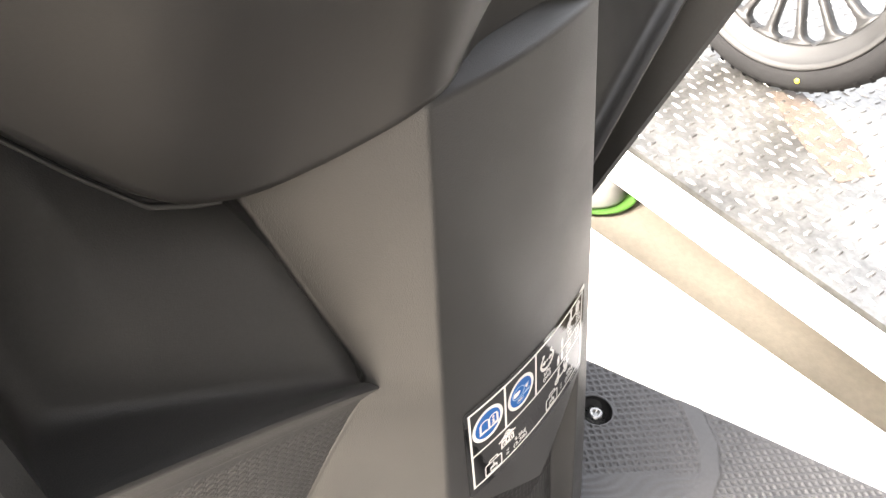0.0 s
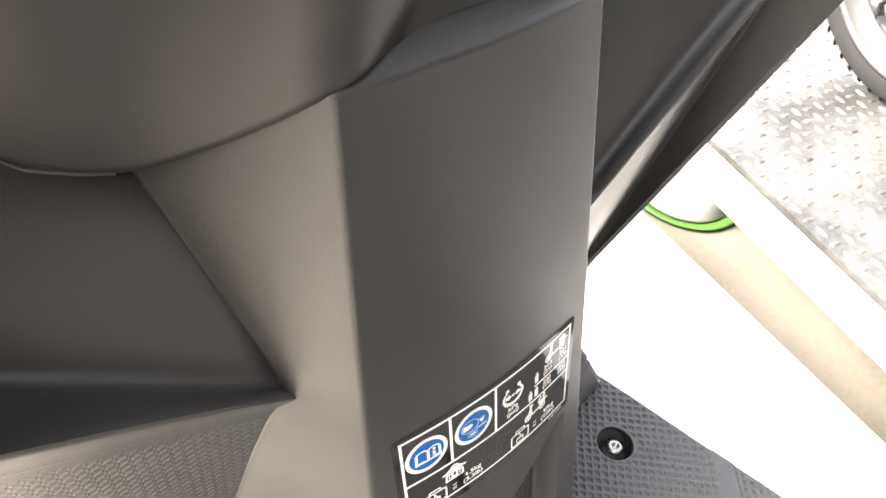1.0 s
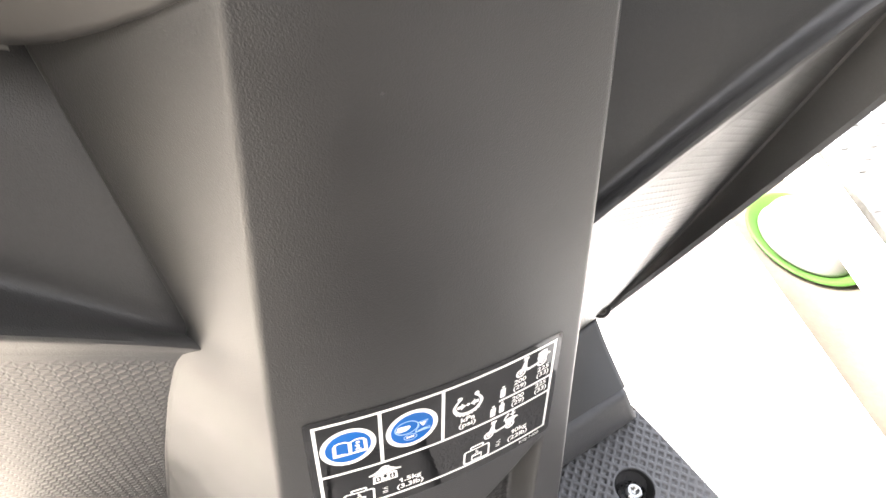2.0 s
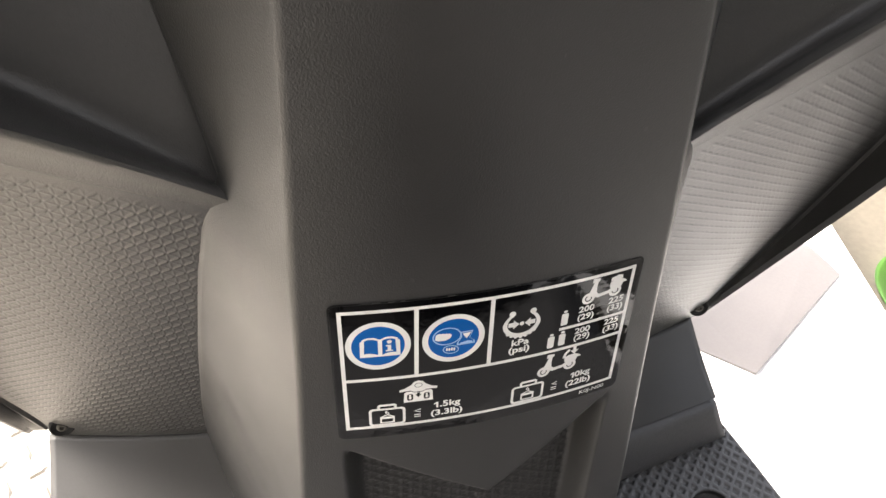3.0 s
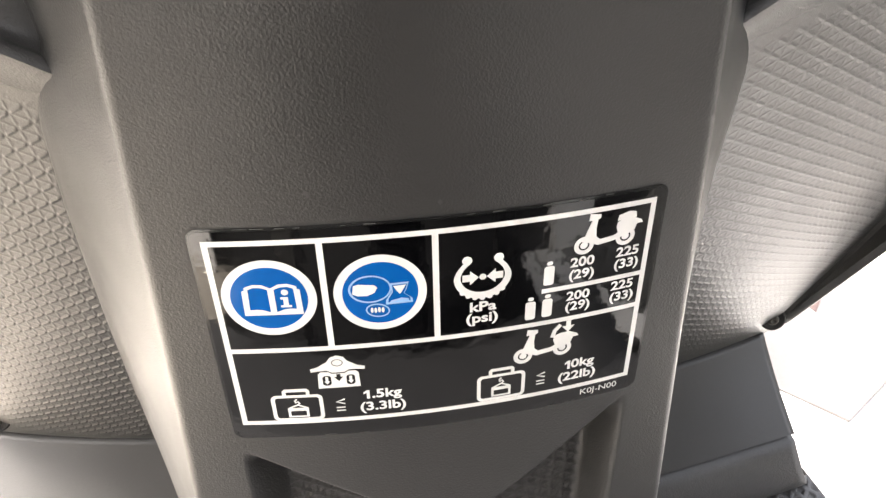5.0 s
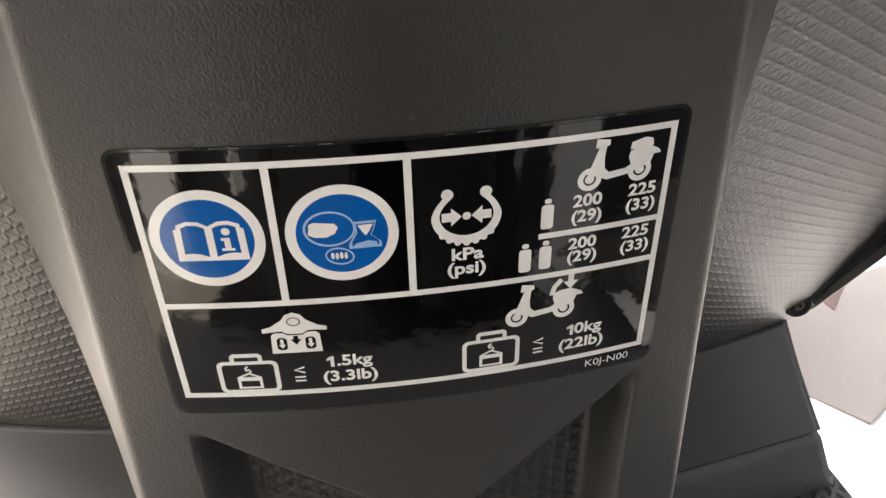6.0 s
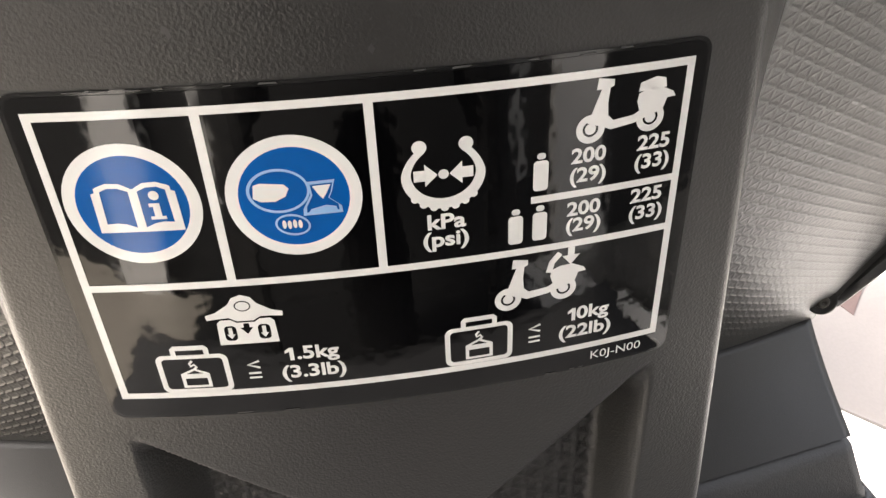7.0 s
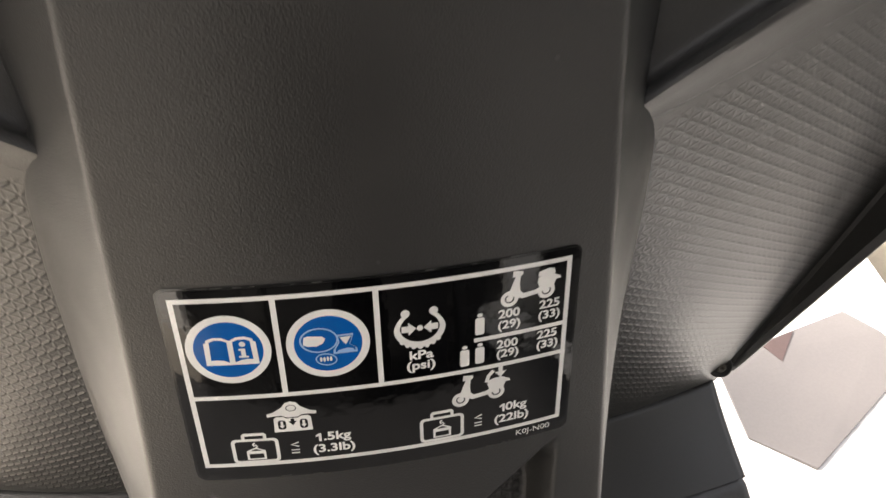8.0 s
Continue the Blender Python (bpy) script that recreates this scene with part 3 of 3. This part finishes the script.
    ink("boot_outline", [moved(boot, tx, ty), moved(boot, tx, ty + 0.05, 0.82)], PALE_INK, film, 0.42)
    ink("boot", [moved([(-1.3, 2.2), (1.3, 2.3), (0.5, 0.8), (0.0, 0.1), (-0.6, 0.9)], tx, ty)], WHITE_INK, film, 0.44)
    ink("boot", [moved([(-1.8, -1.4), (0.3, -0.9), (1.7, -1.2), (1.9, -1.9), (-2.2, -1.9)], tx, ty)], PALE_INK, film, 0.44)

    # tyre pressure pictogram
    cx, cy = 8.6, 12.6
    arc_o, arc_i = [], []
    for k in range(41):
        a = radians(128 + 284 * k / 40)
        arc_o.append((cx + 6.1 * math.cos(a) * (1 - 0.16 * max(0, math.sin(a))), cy + 5.5 * math.sin(a)))
        arc_i.append((cx + 4.7 * math.cos(a) * (1 - 0.10 * max(0, math.sin(a))), cy + 0.25 + 4.1 * math.sin(a)))
    ink("tyre_section", [arc_o + arc_i[::-1]], WHITE_INK, film)
    for k in (-1, 1):
        ink("tyre_bead", [circle(cx + k * 3.3, cy + 4.4, 1.05, 20)], WHITE_INK, film, 0.36)
        ink("arrow", [[(cx + k * 0.85, cy), (cx + k * 2.7, cy + 1.75), (cx + k * 2.7, cy + 0.85), (cx + k * 4.3, cy + 0.85), (cx + k * 4.3, cy - 0.85), (cx + k * 2.7, cy - 0.85), (cx + k * 2.7, cy - 1.75)]], WHITE_INK, film)
    ink("dot", [circle(cx, cy, 0.75, 20)], WHITE_INK, film)
    for k in range(7):
        a = radians(222 + 16 * k)
        ink("tread_block", [circle(cx + 5.75 * math.cos(a), cy + 5.4 * math.sin(a), 0.62, 10)], WHITE_INK, film, 0.36)

    # scooters seen from the side
    def scooter_sign(ox, oy, arrow):
        k = 0.93
        body = [(-5.6, 1.0), (-4.9, 2.6), (-4.2, 4.6), (-3.6, 6.2), (-4.4, 6.2), (-4.2, 8.0), (-1.6, 7.6), (-1.6, 6.6), (-2.2, 6.3), (-2.4, 4.0), (-2.2, 1.9), (-1.3, 1.0),
                (2.0, 1.35), (3.0, 1.9), (2.5, 3.4), (2.7, 4.7), (4.2, 5.3), (6.4, 5.4), (8.6, 4.3), (9.0, 3.5), (7.6, 3.4), (7.0, 1.6), (2.2, 0.0), (-1.6, -0.5), (-3.2, 0.2)]
        ink("scooter_sign", [moved(body, ox, oy, k)], WHITE_INK, film)
        for wx, wy in ((-5.0, 0.0), (5.0, 0.55)):
            ink("sign_wheel", [circle(ox + wx * k, oy + wy * k, 2.2, 32), circle(ox + wx * k, oy + wy * k, 1.2, 24)], WHITE_INK, film, 0.36)
            ink("sign_hub", [circle(ox + wx * k, oy + wy * k, 0.85, 20)], WHITE_INK, film)
        if arrow:
            ink("scooter_seat", [moved(stroke([(2.2, 4.3), (2.7, 6.3), (4.1, 7.9)], 1.1), ox, oy, k)], WHITE_INK, film)
            ink("arrow", [moved([(5.5, 8.8), (6.7, 8.8), (6.7, 7.2), (7.7, 7.2), (6.1, 5.3), (4.5, 7.2), (5.5, 7.2)], ox, oy, k)], WHITE_INK, film)
        else:
            ink("scooter_seat", [moved([(2.6, 5.0), (2.8, 6.4), (5.4, 7.1), (7.0, 6.7), (7.3, 5.2)], ox, oy, k)], WHITE_INK, film)
    scooter_sign(34.9, 16.6, False)
    scooter_sign(22.9, -11.2, True)

    # loads per seat: plain bars
    for ox, oy in ((23.0, 10.6), (19.3, 1.9), (23.1, 2.0)):
        ink("bar", [rrect(ox, oy - 0.3, 2.3, 4.9, 0.6)], WHITE_INK, film)
        ink("bar", [rrect(ox, oy + 2.85, 1.3, 1.0, 0.45)], WHITE_INK, film)

    # front carrier seen from behind
    ox, oy = -23.0, -8.2
    bars = [(-5.9, 0.0), (-4.3, 0.5), (-2.2, 1.9), (-1.4, 3.1), (0.0, 3.6), (1.4, 3.1), (2.2, 1.9), (4.3, 0.5), (5.9, 0.1), (5.8, -0.8), (4.0, -0.6), (2.4, -0.6), (1.3, -1.3), (-1.3, -1.3), (-2.4, -0.6), (-4.0, -0.7), (-5.8, -0.9)]
    ink("handlebar_sign", [moved(bars, ox, oy), circle(ox, oy + 1.5, 1.25, 24, 1.0), circle(ox, oy + 1.5, 1.05, 24, 0.8)], WHITE_INK, film)
    carrier = [(-4.4, -1.6), (-3.8, -1.0), (-2.2, -1.0), (-1.4, -1.6), (1.4, -1.6), (2.2, -1.0), (3.8, -1.0), (4.4, -1.6), (4.6, -5.8), (-4.6, -5.8)]
    holes = [rrect(ox + k * 2.6, oy - 3.6, 1.9, 2.9, 0.7) for k in (-1, 1)]
    middle = moved([(-0.45, -1.8), (0.45, -1.8), (0.45, -2.6), (1.0, -2.6), (0.0, -3.9), (-1.0, -2.6), (-0.45, -2.6)], ox, oy)
    ink("carrier_sign", [moved(carrier, ox, oy), *holes, middle], WHITE_INK, film)
    for k in (-1, 1):
        ink("arrow", [moved([(-0.3, 1.1), (0.3, 1.1), (0.3, -0.2), (0.65, -0.2), (0, -1.1), (-0.65, -0.2), (-0.3, -0.2)], ox + k * 2.6, oy - 3.6)], WHITE_INK, film)

    # luggage limits
    for ox, oy in ((-32.8, -19.6), (13.4, -19.4)):
        ink("case_sign", [rrect(ox, oy, 11.4, 7.9, 1.3), rrect(ox, oy, 9.7, 6.3, 0.7)], WHITE_INK, film)
        ink("case_handle", [moved([(-3.0, 3.9), (-3.0, 5.2), (-2.4, 5.8), (2.4, 5.8), (3.0, 5.2), (3.0, 3.9), (2.2, 3.9), (2.2, 4.9), (-2.2, 4.9), (-2.2, 3.9)], ox, oy)], WHITE_INK, film)
        ink("case_load", [moved([(-2.3, -2.9), (-2.3, 0.0), (-0.3, 1.0), (0.3, 1.0), (2.3, 0.0), (2.3, -2.9)], ox, oy), rrect(ox, oy - 1.7, 3.5, 1.5, 0.1), moved([(-1.4, 0.0), (0, 0.7), (1.4, 0.0)], ox, oy)], WHITE_INK, film)
        ink("case_hook", [moved(stroke([(0.0, 0.9), (0.5, 1.4), (0.2, 1.9), (-0.4, 1.6), (-0.5, 2.1), (0.0, 2.7)], 0.42), ox, oy)], WHITE_INK, film)
    for ox, oy in ((-23.3, -19.6), (22.9, -19.3)):
        ink("limit_sign", [moved(stroke([(1.0, 1.9), (-0.9, 1.2), (1.0, 0.5)], 0.42), ox, oy)], WHITE_INK, film)
        ink("limit_sign", [bar(ox - 1.0, oy - 0.75, ox + 1.0, oy - 0.35)], WHITE_INK, film)
        ink("limit_sign", [bar(ox - 1.0, oy - 1.7, ox + 1.0, oy - 1.3)], WHITE_INK, film)

    for text, x, y, size, wide in (("kPa", 8.7, 4.75, 3.5, 1.18), ("(psi)", 8.6, 1.75, 3.5, 1.18), ("200", 30.3, 12.5, 3.3, 1.1), ("(29)", 30.4, 9.35, 3.3, 1.1), ("225", 40.7, 13.0, 3.3, 1.1), ("(33)", 40.75, 9.9, 3.3, 1.1),
                                   ("200", 30.1, 3.7, 3.3, 1.1), ("(29)", 30.25, 0.85, 3.3, 1.1), ("225", 40.55, 4.1, 3.3, 1.1), ("(33)", 40.75, 1.0, 3.3, 1.1),
                                   (".5kg", -12.9, -16.8, 3.6, 1.14), ("(3.3lb)", -13.85, -20.6, 3.6, 1.14), ("0kg", 33.1, -16.6, 3.6, 1.14), ("(22lb)", 32.0, -20.3, 3.6, 1.14)):
        ink("text", [], WHITE_INK, film, words=text, size=size, at=(x, y), stretch=wide, bold=0.028)
    for ox, oy in ((-17.2, -16.8), (29.5, -16.6)):
        ink("text", [moved([(-0.15, -1.45), (-0.15, 0.55), (-0.95, 0.2), (-0.95, 0.8), (-0.1, 1.45), (0.62, 1.45), (0.62, -1.45)], ox, oy, 0.88)], WHITE_INK, film)
    ink("text", [], WHITE_INK, film, words="K0J-N00", size=2.5, at=(38.2, -26.6), stretch=1.12, bold=0.0)


label_film()


def scuffs():
    """A few small rubbed spots on the column."""
    rnd = random.Random(4)
    for u, v, r in ((-24.6, 35, 0.7), (0.0, 31.2, 0.55), (38.6, 72.5, 0.6), (-17.5, 137, 0.6), (12, 96, 0.4), (-33, 68, 0.4), (-8.0, -33.5, 0.5)):
        loop = [(u + r * rnd.uniform(0.3, 1.2) * math.cos(a), v + r * rnd.uniform(0.4, 1.6) * math.sin(a)) for a in np.linspace(0, 2 * math.pi, 10)[:-1]]
        ink("scuff", [loop], SCUFF, scooter, 0.12, "small pale scuff")
    for k in range(22):
        u, low = rnd.uniform(-46, 40), k % 4 == 0
        w, v = rnd.uniform(0.5, 3.2), (-28.9 if low else 27.75) + rnd.uniform(-0.12, 0.12)
        ink("edge_wear", [[(u, v), (u + w, v + rnd.uniform(-0.05, 0.1)), (u + w * 0.9, v + 0.22), (u + w * 0.1, v + rnd.uniform(0.12, 0.3))]], SCUFF, scooter, 0.30, "pale worn fleck on the label edge")


scuffs()


# ---- the ground round it ----
def slab(name, corners, top, deep, mat, label, category, bevel=6):
    """A low block with a four-cornered plan in millimetres."""
    bm = bmesh.new()
    lower = [bm.verts.new((x, y, top - deep)) for x, y in corners]
    upper = [bm.verts.new((x, y, top)) for x, y in corners]
    bm.faces.new(upper), bm.faces.new(lower[::-1])
    for k in range(4):
        j = (k + 1) % 4
        bm.faces.new((lower[k], lower[j], upper[j], upper[k]))
    bmesh.ops.recalc_face_normals(bm, faces=bm.faces)
    if bevel:
        bmesh.ops.bevel(bm, geom=[e for e in bm.edges if all(v.co.z > top - 1 for v in e.verts)], offset=bevel, segments=2, affect="EDGES")
    ob = part(name, bm, mat, None, "", Matrix.Diagonal((0.001, 0.001, 0.001, 1)), smooth=False)
    return tagged(ob, label, category, kind="structure")


DEEP = -220   # the ground under the two platforms
slab("ground", [(-60000, -60000), (60000, -60000), (60000, 60000), (-60000, 60000)], DEEP, 200, BEIGE, "beige worn concrete ground", "ground", 0)
slab("pavement", [(-140, -1100), (659 - 192, -1100), (659 + 455, 2600), (-140, 2600)], 0, 219, WHITE_PAINT, "white painted platform under the scooter", "pavement")
# unseen mat, added to stand for the dark floor under the rear
slab("shade_mat", [(-500, -1095), (430, -1095), (430, -400), (-500, -400)], 6, 6, FLOOR_DARKENER, "unseen black mat added to darken the floor behind the scooter", "mat", 2)
slab("kerb", [(761 - 286, -1100), (848 - 308, -1100), (848 + 728, 2600), (761 + 689, 2600)], 0, 7, WHITE_PAINT, "white painted kerb beside the tread plate", "kerb", 2)
slab("kerb_base", [(1160 - 303, -1100), (1200 - 308, -1100), (1200 + 728, 2600), (1160 + 715, 2600)], -20.5, 199, PALE_BASE, "beige concrete base under the tread plate", "base", 0)
# unseen dark wall behind the camera, added to keep light off the column face
slab("shade_wall", [(-3000, -1250), (3000, -1250), (3000, -1100), (-3000, -1100)], 3600, 3820, SHADE_WALL, "unseen dark wall added to shade the column face", "wall")
# unseen white blocks, added so that the label reflects wide pale streaks
for x0, x1 in ((-740, -600), (540, 700)):
    slab("pillar", [(x0, -1099), (x1, -1099), (x1, -1060), (x0, -1060)], 750, 750, WHITE_PAINT, "low white block added for a wide streak in the label's gloss", "pillar", 4)


def tread_bars(floor_ob, origin, turn, columns, lines, keep, mat):
    """Raised bars set crosswise, turn by turn, over a plate."""
    verts, faces = [], []
    pitch = 29.0
    c, s = math.cos(turn), math.sin(turn)
    for i in range(*columns):
        for j in range(*lines):
            px, py = i * pitch, j * pitch
            a = 0 if (i + j) % 2 else math.pi / 2
            X, Y = origin[0] + px * c - py * s, origin[1] + px * s + py * c
            if not keep(X, Y):
                continue
            ca, sa = math.cos(a + turn), math.sin(a + turn)
            base = len(verts)
            for lx, ly, lz in ((-13, 0, -1), (-7.5, -4.3, -1), (7.5, -4.3, -1), (13, 0, -1), (7.5, 4.3, -1), (-7.5, 4.3, -1), (-9, 0, 1.0), (-5, -2.2, 1.7), (5, -2.2, 1.7), (9, 0, 1.0), (5, 2.2, 1.7), (-5, 2.2, 1.7)):
                verts.append((X + lx * ca - ly * sa, Y + lx * sa + ly * ca, lz))
            for k in range(6):
                n = (k + 1) % 6
                faces.append((base + k, base + n, base + 6 + n, base + 6 + k))
            faces.append(tuple(base + 6 + k for k in range(6)))
    ob = mesh_part("tread_bar", verts, faces, mat, floor_ob, "", Matrix.Diagonal((0.001, 0.001, 0.001, 1)), smooth=False)
    tagged(ob, kind="stuff")


def tread_plate():
    """Steel tread plates on both sides of the white platform."""
    edge = lambda y: 863 + 0.28 * y
    far_side = slab("tread_plate_floor", [(edge(-1100), -1100), (edge(-1100) + 2900, -1100), (edge(2500) + 2600, 2500), (edge(2500), 2500)], -1, 19, PLATE, "worn steel tread plate floor", "floor", 0)
    tread_bars(far_side, (885, 0), radians(-14), (0, 48), (-35, 35), lambda x, y: x > edge(y) + 12 and y > -1080, BAR)
    near_side = slab("tread_plate_left", [(-2600, -1100), (-140.5, -1100), (-140.5, 2600), (-2600, 2600)], -1, 218, PALE_PLATE, "pale cream painted tread plate floor", "floor", 0)
    tread_bars(near_side, (-480, 300), radians(24), (-14, 14), (-14, 14), lambda x, y: x < -165, PALE_PLATE)


tread_plate()


def brown_band():
    """A flat brown band across the tread plate, under and beside the wheel."""
    rnd = random.Random(9)
    bm = bmesh.new()
    left, right = [], []
    for k in range(25):
        q = k / 24
        cx, cy = 1352 - 205 * q, 150 - 215 * q
        w = 34 + 22 * math.sin(q * 2.6)
        left.append(bm.verts.new((cx - w * 0.85 + rnd.uniform(-2, 2), cy + w * 0.52, 0.4)))
        right.append(bm.verts.new((cx + w * 0.85 + rnd.uniform(-3, 3), cy - w * 0.52, 0.4)))
    for k in range(24):
        bm.faces.new((left[k], left[k + 1], right[k + 1], right[k]))
    ob = part("plate_band", bm, BAND_BROWN, None, "", Matrix.Diagonal((0.001, 0.001, 0.001, 1)), smooth=False)
    tagged(ob, "brown band on the tread plate", "stain", kind="structure")


brown_band()


def parked_wheel():
    """The near wheel of the next scooter."""
    wheel = thing("wheel", "dark grey scooter wheel with a black tyre on tread plate", "wheel", (1.364, 0.220, 0.0))
    R, w = 300.0, 46.0
    place = Matrix.Translation((1.364, 0.220, 0.300)) @ Matrix.Rotation(radians(-14), 4, "Z") @ Matrix.Rotation(radians(-90), 4, "Y") @ Matrix.Diagonal((0.001, 0.001, 0.001, 1))
    bm = bmesh.new()
    prof = []
    for a in np.linspace(-2.25, 2.25, 24):
        prof.append((R - 42 + 42 * math.cos(a), w * 0.96 * math.sin(a)))
    lathe(bm, prof, 96, place)
    tyre = part("tyre", bm, RUBBER, wheel, "black tyre", Matrix())
    verts, faces = [], []
    for k in range(60):
        for sgn in (-1, 1):
            a0 = 2 * math.pi * (k + 0.25 * sgn) / 60
            base = len(verts)
            for da, hh, rr in ((0, 8, 0.6), (0.035, 8, 0.6), (0.09, 40, -13), (0.055, 40, -13), (0.005, 9, 2.2), (0.03, 9, 2.2), (0.082, 38, -10.5), (0.06, 38, -10.5)):
                a = a0 + da
                verts.append(place @ Vector(((R + rr) * math.cos(a), (R + rr) * math.sin(a), sgn * hh)))
            faces += [(base + 4, base + 5, base + 6, base + 7), (base, base + 1, base + 5, base + 4), (base + 1, base + 2, base + 6, base + 5), (base + 2, base + 3, base + 7, base + 6), (base + 3, base, base + 4, base + 7)]
    tagged(mesh_part("tread", verts, faces, RUBBER, tyre, "", Matrix(), smooth=False), kind="stuff")
    dot = bmesh.new()
    lathe(dot, [(0, 1.2), (4.2, 1.0), (5.2, 0)], 16)
    a = radians(205)
    part("paint_dot", dot, YELLOW, tyre, "yellow paint dot", place @ Matrix.Translation(((R - 36) * math.cos(a), (R - 36) * math.sin(a), 47.5)))
    bm = bmesh.new()
    lathe(bm, [(R - 58, 40), (R - 54, 44), (R - 60, 46), (R - 68, 40), (R - 76, 24), (R - 94, 20), (R - 100, 12), (R - 100, -12), (R - 94, -20), (R - 76, -24), (R - 68, -40), (R - 60, -46), (R - 54, -44)], 72, place)
    part("rim", bm, RIM_PAINT, wheel, "grey painted rim", Matrix())
    for k in range(18):
        bm = bmesh.new()
        turn_k = Matrix.Rotation(2 * math.pi * k / 18, 4, "Z")
        half = [(30, 5), (R - 140, 5.5), (R - 118, 7), (R - 110, 11), (R - 105, 18), (R - 99, 33)]
        ring = half + [(a, -b) for a, b in half[::-1]]
        tops = [bm.verts.new(turn_k @ Vector((a, b, 17))) for a, b in ring]
        lows = [bm.verts.new(turn_k @ Vector((a, b * 1.15, -4))) for a, b in ring]
        bm.faces.new(tops), bm.faces.new(lows[::-1])
        for n in range(len(ring)):
            bm.faces.new((lows[n - 1], lows[n], tops[n], tops[n - 1]))
        part("spoke", bm, RIM_PAINT, wheel, "", place)
    bm = bmesh.new()
    lathe(bm, [(0, 30), (18, 30), (30, 26), (34, 0), (34, -30), (0, -32)], 32, place)
    part("hub", bm, RIM_PAINT, wheel, "", Matrix())


parked_wheel()


def basin():
    """An upturned white bowl on a green tray, on the ground between the decks."""
    ob = thing("bowl", "upturned white plastic bowl on a green tray on the concrete", "bowl", (1.045, 0.415, DEEP / 1000))
    place = Matrix.Translation((1.045, 0.415, DEEP / 1000)) @ Matrix.Rotation(radians(12), 4, "Z") @ Matrix.Diagonal((0.00096, 0.00112, 0.00096, 1))
    bm = bmesh.new()
    lathe(bm, [(0, 66), (40, 65), (66, 58), (78, 44), (86, 14), (88, 9), (84, 8)][::-1], 48)
    part("bowl_body", bm, WHITE_PLASTIC, ob, "white plastic bowl", place)
    bm = bmesh.new()
    lathe(bm, [(0, 3), (80, 3), (90, 5), (104, 14), (111, 15), (111, 11), (94, 0), (0, 0)], 48)
    part("tray", bm, GREEN, ob, "green plastic tray", place)


basin()


# A thin six-cornered grey sheet that lies flat on the slab.
def flat_sheet():
    ob = thing("flat_sheet", "thin pale grey sheet with a brown tape corner on the slab", "card", (0.55, 0.38, 0.0))
    bm = bmesh.new()
    c = [(425, 300), (478, 250), (684, 371), (672, 420), (648, 463), (440, 410)]
    lo = [bm.verts.new((x, y, 0.4)) for x, y in c]
    hi = [bm.verts.new((x, y, 3.0 + 2.0 * (k % 2))) for k, (x, y) in enumerate(c)]
    bm.faces.new(hi), bm.faces.new(lo[::-1])
    for k in range(6):
        j = (k + 1) % 6
        bm.faces.new((lo[k], lo[j], hi[j], hi[k]))
    bmesh.ops.recalc_face_normals(bm, faces=bm.faces)
    part("card", bm, PALE_SHEET, ob, "", Matrix.Diagonal((0.001, 0.001, 0.001, 1)), smooth=False)
    bm = bmesh.new()
    p = [bm.verts.new(q) for q in ((508, 424, 6), (560, 438, 6), (520, 394, 6))]
    q = [bm.verts.new((v.co.x, v.co.y, 2)) for v in p]
    bm.faces.new(p)
    for k in range(3):
        j = (k + 1) % 3
        bm.faces.new((q[k], q[j], p[j], p[k]))
    bmesh.ops.recalc_face_normals(bm, faces=bm.faces)
    part("tape", bm, BROWN, ob, "brown tape corner", Matrix.Diagonal((0.001, 0.001, 0.001, 1)), smooth=False)


flat_sheet()
